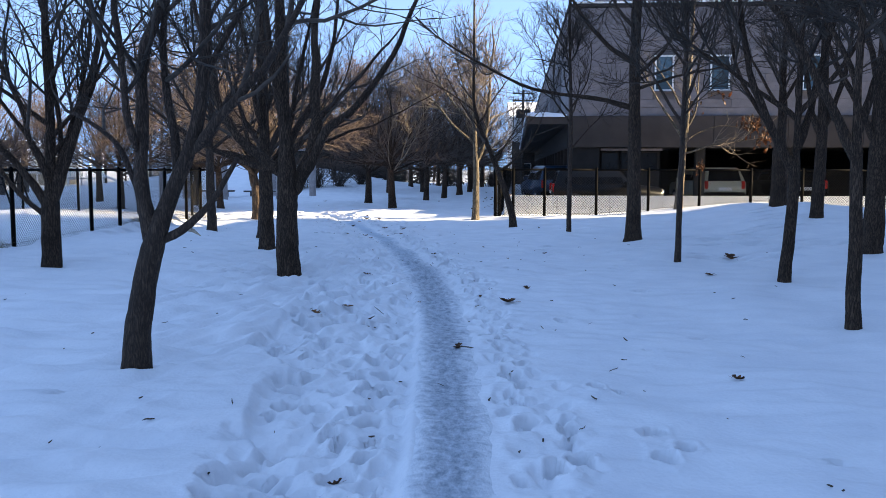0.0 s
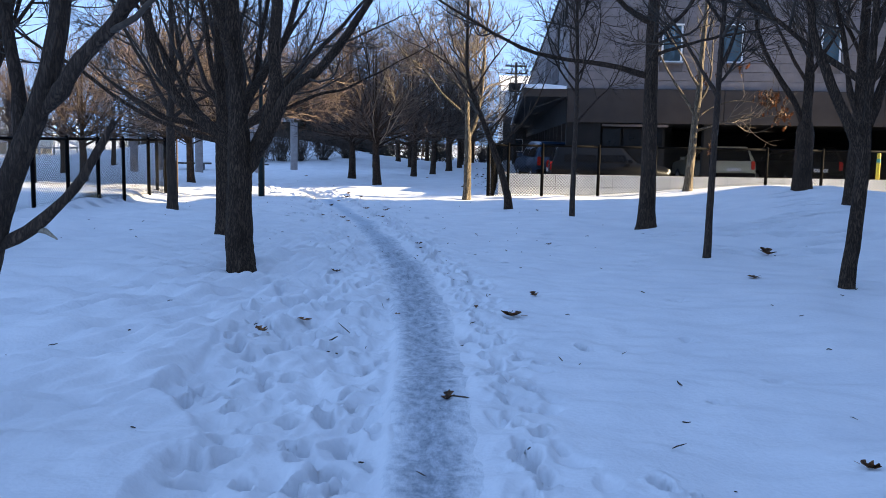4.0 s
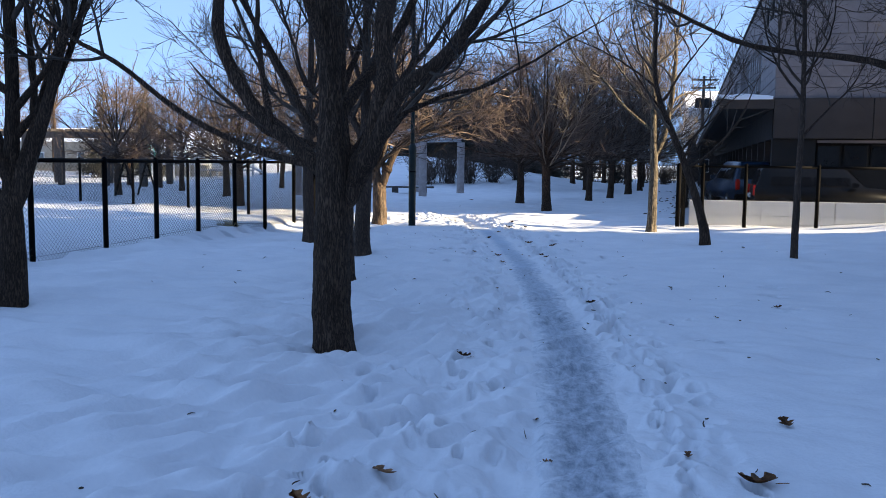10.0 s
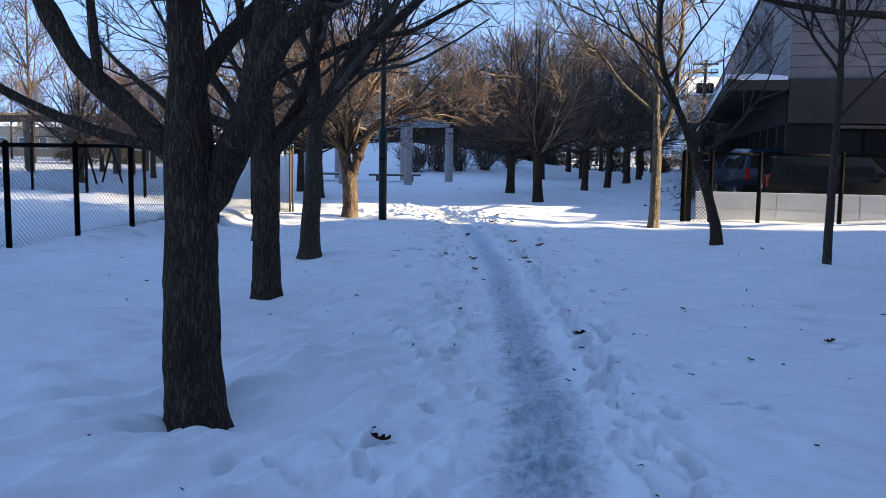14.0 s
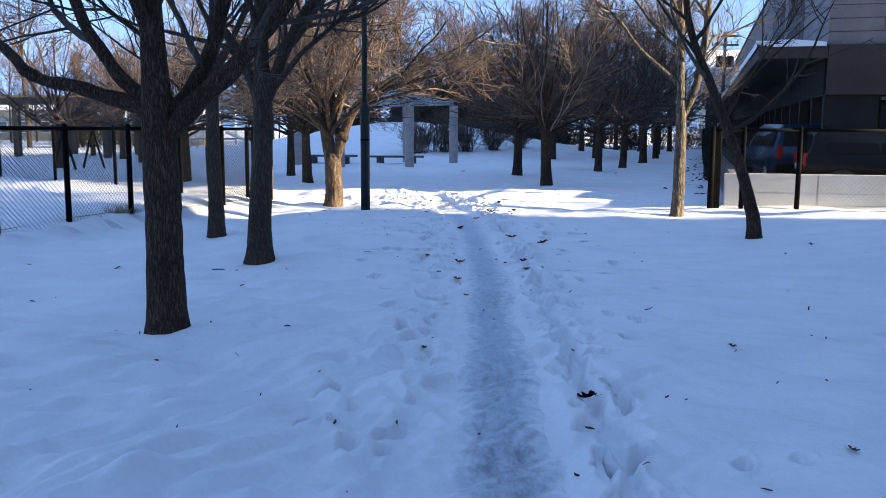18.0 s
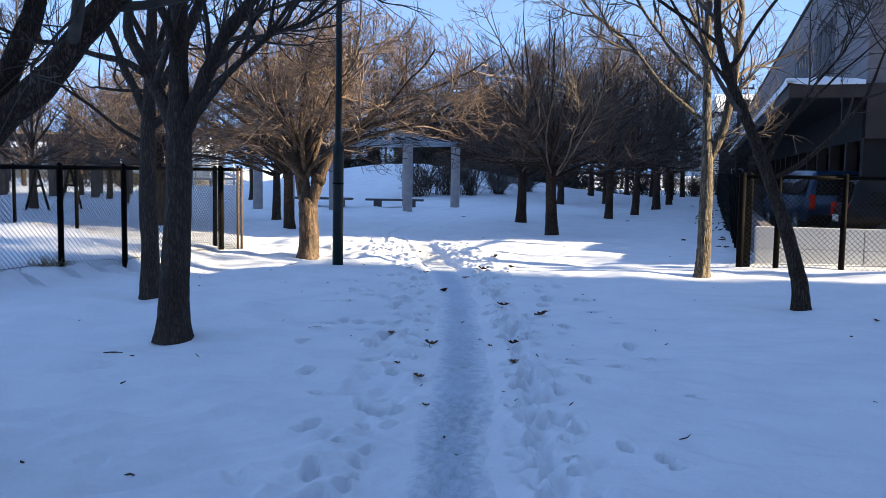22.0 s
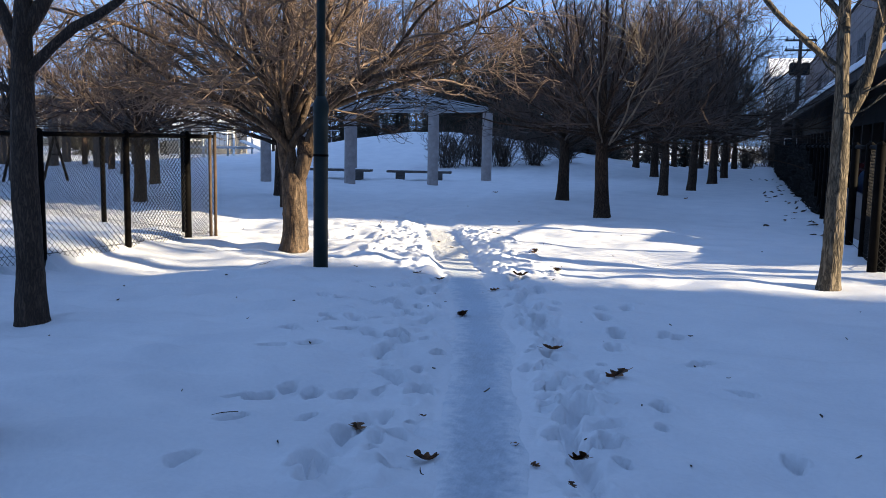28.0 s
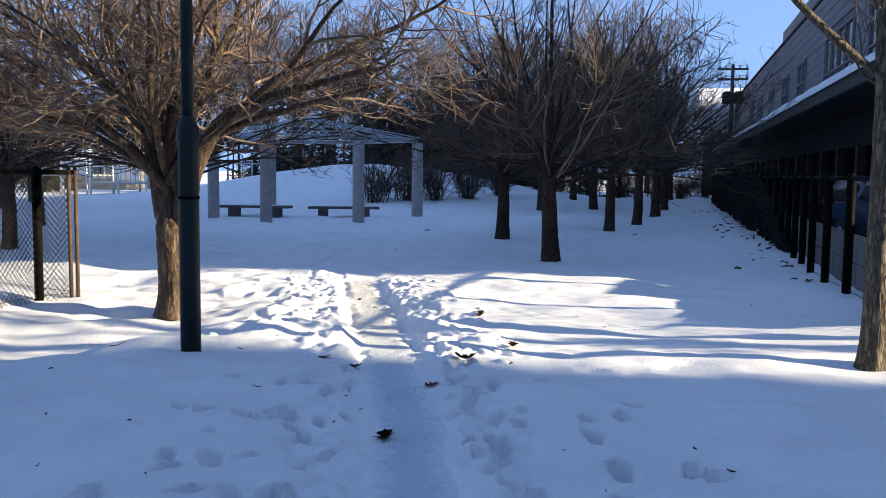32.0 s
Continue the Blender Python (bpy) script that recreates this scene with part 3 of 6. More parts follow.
    # wells that the trunks have thawed
    for tx, ty, r in ((-2.43, 6.81, 0.2), (-2.28, 12.87, 0.3), (-3.37, 16.63, 0.3), (-4.16, 20.22, 0.28), (-6.17, 23.2, 0.25), (-6.12, 28.76, 0.32), (4.18, 19.05, 0.3), (3.98, 14.7, 0.16), (4.83, 12.25, 0.2), (4.17, 8.74, 0.18), (1.00, 26.9, 0.22)):
        Z -= 0.022 * np.exp(-((X - tx + 0.05) ** 2 + (Y - ty + 0.04) ** 2) / (r * r))
    nr, nc = X.shape
    idx = np.arange(nr * nc).reshape(nr, nc)
    quads = np.stack([idx[:-1, :-1], idx[:-1, 1:], idx[1:, 1:], idx[1:, :-1]], -1).reshape(-1, 4)
    ob = arrays("ground", np.stack([X, Y, Z], -1).reshape(-1, 3), quads, SNOW)
    return tagged(ob, "bluish white snow with boot prints and low drifts", "snow", kind="structure")


def ice_path():
    us = np.linspace(-0.46, 0.46, 33)
    ys = np.linspace(-1.5, 33.0, 900)
    U, Y = np.meshgrid(us, ys)
    shift = 0.07 * step(24.5, 26.5, Y)
    half = 0.27 + 0.085 * np.exp(-((Y - 12.5) / 3.2) ** 2) + 0.10 * vnoise(Y / 0.6, np.sign(U) * 7.3, 21) + 0.05 * vnoise(Y / 0.2, np.sign(U) * 3.1, 22)
    X = U + path_x(Y) - shift
    Z = land(X, Y) + 0.016 - 0.075 * step(0.55, 1.5, np.abs(U) / half) + 0.008 * vnoise(X / 0.16, Y / 0.22, 23) + 0.005 * vnoise(X / 0.07, Y / 0.08, 24)
    Z += step(0.75, 1.1, np.abs(U) / half) * (0.035 * vnoise(X / 0.11, Y / 0.14, 30) + 0.02 * vnoise(X / 0.05, Y / 0.06, 31))
    # churned up with the snow where the banks begin
    Z += step(26.0, 27.4, Y) * (0.012 * vnoise(X / 0.16, Y / 0.22, 25) + 0.006 * vnoise(X / 0.06, Y / 0.07, 26) + 0.010)
    Z -= 0.05 * step(31, 33, Y)
    nr, nc = X.shape
    idx = np.arange(nr * nc).reshape(nr, nc)
    quads = np.stack([idx[:-1, :-1], idx[:-1, 1:], idx[1:, 1:], idx[1:, :-1]], -1).reshape(-1, 4)
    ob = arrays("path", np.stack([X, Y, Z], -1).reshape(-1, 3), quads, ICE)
    ob.data.attributes.new("rim", "FLOAT", "POINT").data.foreach_set("value", (np.abs(U) / half).astype(np.float32).ravel())
    return tagged(ob, "narrow trodden footpath of grey rippled ice", "path", kind="structure")


snow_sheet()
ice_path()


# ---- trees ----
def tubes(paths, radii, k):
    """Corners and quads of tapered tubes round many polylines at once."""
    n, P, _ = paths.shape
    t = np.gradient(paths, axis=1)
    t /= np.linalg.norm(t, axis=2, keepdims=True) + 1e-9
    main = paths[:, -1] - paths[:, 0]
    main /= np.linalg.norm(main, axis=1, keepdims=True) + 1e-9
    ref = np.where(np.abs(main[:, 2:3]) > 0.8, np.array([[1.0, 0.1, 0.0]]), np.array([[0.05, 0.1, 1.0]]))[:, None, :]
    s = np.cross(t, np.broadcast_to(ref, t.shape))
    s /= np.linalg.norm(s, axis=2, keepdims=True) + 1e-9
    w = np.cross(s, t)
    a = np.arange(k) * 2 * np.pi / k
    ring = np.cos(a)[None, None, :, None] * s[:, :, None, :] + np.sin(a)[None, None, :, None] * w[:, :, None, :]
    v = paths[:, :, None, :] + ring * radii[:, :, None, None]
    idx = np.arange(n * P * k).reshape(n, P, k)
    nx = np.roll(idx, -1, axis=2)
    q = np.stack([idx[:, :-1], nx[:, :-1], nx[:, 1:], idx[:, 1:]], -1).reshape(-1, 4)
    return v.reshape(-1, 3), q


def merge(sets):
    vs, qs, o = [], [], 0
    for v, q in sets:
        vs.append(v)
        qs.append(q + o)
        o += len(v)
    return np.concatenate(vs), np.concatenate(qs)


def extend(rng, p0, d0, length, P, wob, up):
    """Polylines from p0 along d0 that wander and bend upward."""
    n = len(p0)
    out = np.zeros((n, P, 3))
    out[:, 0] = p0
    d = d0 / (np.linalg.norm(d0, axis=1, keepdims=True) + 1e-9)
    up = np.broadcast_to(np.asarray(up, float).reshape(-1, 1), (n, 1))
    for i in range(1, P):
        d = d + rng.normal(0, wob, (n, 3)) + np.array([[0, 0, 1.0]]) * up
        d /= np.linalg.norm(d, axis=1, keepdims=True)
        out[:, i] = out[:, i - 1] + d * (np.asarray(length) / (P - 1)).reshape(-1, 1)
    return out


def offshoots(rng, paths, radii, n, u0, u1, angle, length, P, wob, up, rscale, rmin, tip=0.35):
    """n side shoots from the given polylines."""
    m, Q, _ = paths.shape
    ln = np.linalg.norm(np.diff(paths, axis=1), axis=2).sum(1)
    i = rng.choice(m, n, p=ln / ln.sum())
    u = u0 + (u1 - u0) * rng.rand(n) ** 0.9
    f = u * (Q - 1)
    k = np.minimum(f.astype(int), Q - 2)
    f = (f - k)[:, None]
    p = paths[i, k] * (1 - f) + paths[i, k + 1] * f
    t = paths[i, k + 1] - paths[i, k]
    t /= np.linalg.norm(t, axis=1, keepdims=True) + 1e-9
    r = radii[i, k] * (1 - f[:, 0]) + radii[i, k + 1] * f[:, 0]
    side = rng.normal(0, 1, (n, 3))
    side -= t * (side * t).sum(1, keepdims=True)
    side /= np.linalg.norm(side, axis=1, keepdims=True) + 1e-9
    a = np.radians(rng.normal(angle, 11, n))[:, None]
    L = length * rng.uniform(0.55, 1.25, n) * (1.15 - 0.65 * u)
    q = extend(rng, p, t * np.cos(a) + side * np.sin(a), L, P, wob, up)
    rr = np.maximum(np.minimum(r * 0.75, rscale * L / length), rmin)
    return q, rr[:, None] * np.linspace(1, tip, P)[None, :]


def around(a, n, z, seed):
    """Noise that closes round a stem: a goes 0 to 1 in n cells."""
    w = step(0.7, 1.0, a)
    return (1 - w) * vnoise(a * n, z, seed) + w * vnoise((a - 1) * n, z, seed)


def tree(name, x, y, trunk, limbs, label, r0=0.15, r1=0.05, bark=BARK, twig=TWIG, seed=1, n2=40, n3=260, n4=1300, dense=1.7,
         l2=1.9, l3=0.9, l4=0.42, up2=0.10, up3=0.06, u2=0.25, rt=0.0035, wob=0.10, group="bare park trees", flare=1.14, z=None, wavy=0.0, fork=None, furrow=0.06, cut=((9, 6), (6, 4), (3, 3)), lines=(), browse=1.2, lift=0.0):
    """A bare tree. trunk: (height, dx, dy) knots above the base; limbs: (height, bearing, rise, length, radius, bend).
    lines: limbs with a course of their own: (radius, radius at the last knot, reach beyond it, depth, knots of (dx, height))."""
    rng = np.random.RandomState(seed)
    root = empty("tree" if not name else name, x, y, (ground_at(x, y) if z is None else z) - 0.04)
    kn = np.array([(0, 0, 0), *trunk], float)
    zs = np.concatenate([np.linspace(0, 0.5, 6), np.linspace(0.5, kn[-1, 0], 26)[1:]])
    tp = np.stack([np.interp(zs, kn[:, 0], kn[:, 1]), np.interp(zs, kn[:, 0], kn[:, 2]), zs], 1)
    tp[:, :2] += 0.012 * rng.normal(0, 1, (len(zs), 2)) * (zs[:, None] > 0.3) + wavy * np.stack([np.sin(zs * 2.1 + seed), np.cos(zs * 1.7)], 1) * np.minimum(zs, 1)[:, None]
    for _ in range(3):
        tp[1:-1, :2] = (tp[:-2, :2] + 2 * tp[1:-1, :2] + tp[2:, :2]) / 4
    top = kn[-1, 0]
    tr = r0 + (r1 - r0) * (zs / top) ** 0.85
    if fork:
        tr = tr * (1 - (1 - fork[1]) * step(fork[0] - 0.05, fork[0] + 0.35, zs))
    tr = tr * (1 + (flare - 1) * np.exp(-zs / 0.13))
    tpaths, tradii = tp[None], tr[None]
    near = group == "bare park trees"
    k = max(18, min(76, int(r0 * 2 * math.pi / 0.014))) if near else 10
    zf = np.concatenate([np.arange(0, 3.2, 0.028), np.linspace(3.2, top, 24)]) if near else zs
    tf = np.stack([np.interp(zf, zs, tp[:, 0]), np.interp(zf, zs, tp[:, 1]), zf], 1)
    v, q = tubes(tf[None], np.interp(zf, zs, tr)[None], k)
    ang, up = np.tile(np.arange(k) / k, len(zf)), np.repeat(zf, k)
    lump = 1 + 0.12 * (around(ang, 6, up * 1.6, 40 + seed) + 0.5 * around(ang, 13, up * 4, 60 + seed))
    lump += furrow * (0.5 - 2.4 * np.abs(around(ang, max(8, k // 3), up * 3.2 + around(ang, 5, up * 1.2, 80), 90 + seed)))
    lump += 0.9 * furrow * around(ang, max(10, k // 3), up * 16, 120 + seed)
    lump += 0.16 * np.exp(-up / 0.12) * around(ang, 7, up, 70 + seed)
    c = np.repeat(tf, k, axis=0)
    v = c + (v - c) * lump[:, None]
    arrays("trunk", v, q, bark, root)
    lp, lr = [], []
    for lz, az, el, ln, rad, bend, *bare in limbs:
        p = np.array([np.interp(lz, zs, tp[:, 0]), np.interp(lz, zs, tp[:, 1]), lz])
        d = np.array([math.cos(radians(az)) * math.cos(radians(el)), math.sin(radians(az)) * math.cos(radians(el)), math.sin(radians(el))])
        path = extend(rng, p[None], d[None], np.array([ln]), 18, 0.075, bend)
        rr = rad * (1 - 0.75 * np.linspace(0, 1, 18) ** 0.9)[None]
        rr[0, :2] *= 1.12
        rr *= 1 + rng.normal(0, 0.06, rr.shape)
        arrays("limb", *tubes(path, rr, 11 if near else 6), bark, root)
        if not bare:
            lp.append(path)
            lr.append(rr)
    for i, (ra, rb, reach, deep, knots) in enumerate(lines):
        kn2 = np.array(knots, float)
        d = np.concatenate([[0], np.cumsum(np.linalg.norm(np.diff(kn2, axis=0), axis=1))])
        u = np.linspace(0, d[-1], 16)
        p = np.stack([np.interp(u, d, kn2[:, 0]), deep * u / d[-1], np.interp(u, d, kn2[:, 1])], 1)
        p[1:-1] += rng.normal(0, 0.35 * ra, (14, 3))
        for _ in range(3):
            p[1:-1] = (p[:-2] + 2 * p[1:-1] + p[2:]) / 4
        rr = ra + (rb - ra) * (u / d[-1]) ** 0.8
        if reach:
            ahead = p[-1:] - p[-4:-3]
            ahead[:, 1] += np.linalg.norm(ahead) * (0.8, -0.7, 0.5, -0.9, 0.9, -0.5)[i % 6]
            tail = extend(rng, p[-1:], ahead, np.array([reach]), 12, 0.07, 0.03)[0]
            p, rr = np.concatenate([p, tail[1:]]), np.concatenate([rr, rb * (1 - 0.85 * np.linspace(0, 1, 12)[1:])])
        rr = rr * (1 + rng.normal(0, 0.05, rr.shape))
        rr[:4] *= (0.45, 0.75, 0.95, 1.05)
        arrays("limb", *tubes(p[None], rr[None], 12 if near else 6), bark, root)
        if not reach:
            continue
        pick = np.linspace(0, len(p) - 1, 18).astype(int)
        lp.append(p[None, pick])
        lr.append(rr[None, pick])
    # upper stem and limbs carry the branches
    stem = tp[np.linspace(8, len(zs) - 1, 18).astype(int)][None]
    sr = np.interp(stem[0, :, 2], zs, tr)[None]
    carriers, cr = np.concatenate(lp + [stem]), np.concatenate(lr + [sr])
    n2, n3, n4 = int(n2 * 1.15), int(n3 * dense), int(n4 * dense)
    b2, r2 = offshoots(rng, carriers, cr, n2, u2, 0.97, 48, l2, cut[0][0], wob, up2, 0.030, 0.008)
    b3, r3 = offshoots(rng, np.concatenate([b2, b2[: n2 // 2]]), np.concatenate([r2, r2[: n2 // 2]]), n3, 0.12, 1.0, 42, l3, cut[1][0], wob * 1.2, up3, 0.011, rt * 1.4)
    b4, r4 = offshoots(rng, b3, r3, n4, 0.1, 1.0, 38, l4, cut[2][0], wob * 1.3, up3, 0.0055, rt, 0.6)
    sets = [tubes(b[keep], r[keep], c[1]) for b, r, c in zip((b2, b3, b4), (r2, r3, r4), cut) for keep in [(b[:, :, 2] - lift * step(0.9, 1.9, b[:, :, 0])).min(1) > browse]]
    vv, qq = merge(sets)
    arrays("crown", vv, qq, twig, root)
    return tagged(root, label, "tree", group)


def park_trees():
    dark = "leafless dark-barked tree with forking trunk standing in snow"
    first = tree("", -2.43, 6.81, [(0.5, 0.02, 0), (0.83, 0.09, 0), (1.01, 0.13, 0), (1.12, 0.16, 0), (1.3, 0.24, 0), (1.54, 0.36, 0), (1.78, 0.51, 0.02), (2.0, 0.57, 0.04), (2.6, 0.59, 0.1), (6.5, 0.5, 0.5)],
         [(1.95, 100, 62, 3.0, 0.03, 0.03), (2.3, 15, 60, 3.0, 0.026, 0.03)],
         "leaning grey-barked tree that forks low, with a broken side limb", r0=0.105, r1=0.02, bark=BARK_SMOOTH, fork=(1.05, 0.72), seed=2, n2=32, n3=150, n4=600, dense=1.1, l2=1.5, u2=0.25, up2=0.10, flare=1.12, furrow=0.05,
         lines=((0.066, 0.046, 3.0, 0.1, ((0.13, 0.95), (0.11, 1.25), (0.06, 1.52), (0.05, 1.80), (0.08, 2.20), (0.11, 2.59))), (0.034, 0.024, 2.6, -0.2, ((0.05, 1.75), (0.01, 2.08), (0.0, 2.35), (0.01, 2.59))),
                (0.040, 0.028, 2.6, 0.2, ((0.36, 1.52), (0.33, 1.72), (0.34, 1.88), (0.29, 2.08), (0.23, 2.35), (0.21, 2.59))), (0.046, 0.03, 2.6, -0.1, ((0.48, 1.74), (0.65, 1.94), (0.78, 2.08), (0.94, 2.24), (1.06, 2.36))),
                (0.032, 0.014, 1.0, 0.3, ((0.10, 1.30), (-0.03, 1.60), (-0.14, 1.80), (-0.32, 1.96), (-0.60, 2.08))), (0.042, 0.018, 0, 0.06, ((0.14, 1.02), (0.30, 1.10), (0.45, 1.18), (0.55, 1.30), (0.68, 1.46), (0.77, 1.61), (0.82, 1.71)))))
    arrays("broken_stub", *tubes(np.array([[(0.42, 0.02, 1.15), (0.47, 0.01, 1.14), (0.53, 0.0, 1.10)]]), np.array([[0.017, 0.015, 0.004]]), 8), SPLINTER, first, "pale frayed broken stub")
    tree("", -2.28, 12.87, [(0.9, -0.05, 0), (1.4, -0.01, 0), (1.7, 0.0, 0.0), (2.15, -0.02, 0.02), (2.9, -0.10, 0.05), (8.5, -0.1, 0.3)],
         [(2.0, 60, 55, 4.0, 0.06, 0.03), (2.6, 230, 55, 3.6, 0.055, 0.04), (2.4, 130, 60, 4.0, 0.06, 0.02)],
         "thick furrowed tree trunk with wide ascending limbs", r0=0.174, r1=0.03, fork=(1.75, 0.76), seed=3, n2=25, n3=150, dense=1.0, l2=2.0, flare=1.2,
         lines=((0.115, 0.075, 3.4, 0.15, ((0.0, 1.25), (0.20, 1.70), (0.37, 2.15), (0.44, 2.49), (0.38, 2.88))), (0.085, 0.05, 2.8, -0.3, ((0.12, 1.5), (0.48, 2.05), (0.64, 2.37), (0.94, 2.49), (1.18, 2.78))),
                (0.085, 0.055, 3.2, 0.1, ((0.0, 1.55), (-0.42, 1.93), (-0.65, 2.10), (-0.81, 2.27), (-0.97, 2.55), (-1.08, 2.89))), (0.036, 0.018, 1.8, -0.2, ((0.0, 1.66), (-0.50, 1.76), (-0.81, 1.84), (-1.41, 2.17), (-1.88, 2.57), (-2.18, 2.70))),
                (0.034, 0.024, 2.4, 0.3, ((-0.55, 2.02), (-0.73, 2.59), (-0.81, 2.89))), (0.024, 0.012, 1.2, 0.2, ((0.50, 2.08), (0.89, 2.28), (1.24, 2.35), (1.48, 2.49)))))
    tree("", -3.37, 16.63, [(1.6, 0.0, 0), (2.1, -0.03, 0), (2.6, -0.08, 0.03), (8.0, -0.1, 0.2)],
         [(2.2, 260, 60, 3.6, 0.05, 0.02), (2.4, 80, 55, 3.8, 0.05, 0.02)],
         "dark thick tree trunk dividing into spreading limbs", r0=0.15, r1=0.03, fork=(1.75, 0.8), seed=4, n2=27, n3=150, dense=1.0, l2=1.9, flare=1.2,
         lines=((0.068, 0.042, 2.4, -0.1, ((-0.02, 1.68), (-0.36, 1.82), (-0.76, 1.86), (-1.03, 1.99))), (0.062, 0.042, 3.0, 0.1, ((-0.06, 1.72), (-0.32, 1.92), (-0.49, 2.11), (-0.65, 2.42), (-0.78, 2.65))),
                (0.085, 0.055, 3.2, 0.1, ((0.0, 1.45), (0.33, 1.80), (0.58, 1.99), (0.83, 2.27), (1.07, 2.61))), (0.066, 0.05, 3.2, 0.2, ((0.0, 1.55), (0.27, 1.92), (0.37, 2.11), (0.42, 2.41), (0.49, 2.63))),
                (0.02, 0.013, 1.6, -0.1, ((-0.05, 2.2), (-0.34, 2.42), (-0.51, 2.61)))))
    tree("", -4.16, 20.22, [(0.6, 0.02, 0), (1.15, 0.06, 0), (2.0, 0.1, 0), (2.4, 0.06, 0.02), (3.5, 0.05, 0.1), (8.0, 0.1, 0.1)],
         [(2.5, 270, 60, 3.6, 0.045, 0.02), (2.4, 100, 60, 3.6, 0.045, 0.02)],
         "tall grey-barked tree with a three-way fork", r0=0.14, r1=0.035, bark=BARK_SMOOTH, fork=(2.1, 0.8), seed=5, n2=66, n3=270, l2=1.8, flare=1.3,
         lines=((0.078, 0.05, 3.2, 0.1, ((0.06, 1.8), (-0.02, 2.05), (-0.18, 2.34), (-0.36, 2.64), (-0.48, 2.85))), (0.034, 0.02, 1.6, -0.2, ((-0.18, 2.36), (-0.36, 2.51), (-0.75, 2.61), (-1.05, 2.68))),
                (0.085, 0.06, 3.2, 0.0, ((0.12, 1.85), (0.20, 2.09), (0.34, 2.46), (0.48, 2.70), (0.58, 2.82))), (0.042, 0.022, 1.8, -0.2, ((0.16, 1.95), (0.43, 2.25), (0.66, 2.45), (0.93, 2.63), (1.15, 2.80))),
                (0.02, 0.012, 0.8, 0.1, ((-0.16, 2.27), (-0.52, 2.28), (-0.76, 2.31)))))
    tree("", -6.17, 23.2, [(2.0, -0.02, 0), (4.0, 0.05, 0.1), (8.0, 0, 0.1)],
         [(2.3, 175, 64, 4.0, 0.06, 0.02), (2.15, 0, 40, 3.8, 0.05, 0.035), (2.5, 20, 62, 4.0, 0.06, 0.02), (2.9, 90, 55, 3.4, 0.045, 0.02), (3.1, 260, 55, 3.4, 0.045, 0.02), (2.0, 190, 25, 2.4, 0.03, 0.02)],
         "slim straight grey tree trunk beside the fence", z=-0.10, r0=0.13, r1=0.03, bark=BARK_SMOOTH, fork=(2.3, 0.8), seed=6, n2=50, n3=240, l2=1.7)
    tree("", -6.45, 14.3, [(1.0, 0.0, 0), (2.5, 0.02, 0.1), (7.5, -0.1, 0.2)],
         [(0.85, 180, 40, 3.6, 0.045, 0.06), (1.0, 172, 62, 4.6, 0.07, 0.03), (1.1, 4, 62, 4.8, 0.085, 0.025), (1.2, 90, 60, 4.0, 0.06, 0.03), (1.4, 260, 64, 4.0, 0.06, 0.02), (1.9, 10, 50, 3.4, 0.045, 0.03), (1.3, 30, 70, 4.4, 0.06, 0.02), (1.6, 160, 52, 3.8, 0.05, 0.02), (2.2, 350, 40, 3.2, 0.04, 0.03), (2.4, 190, 45, 3.2, 0.04, 0.03)],
         "multi-limbed dark tree fanning out from a short trunk", z=-0.1, r0=0.16, r1=0.03, fork=(1.1, 0.66), seed=7, n2=90, dense=1.9, n3=300, l2=1.9)
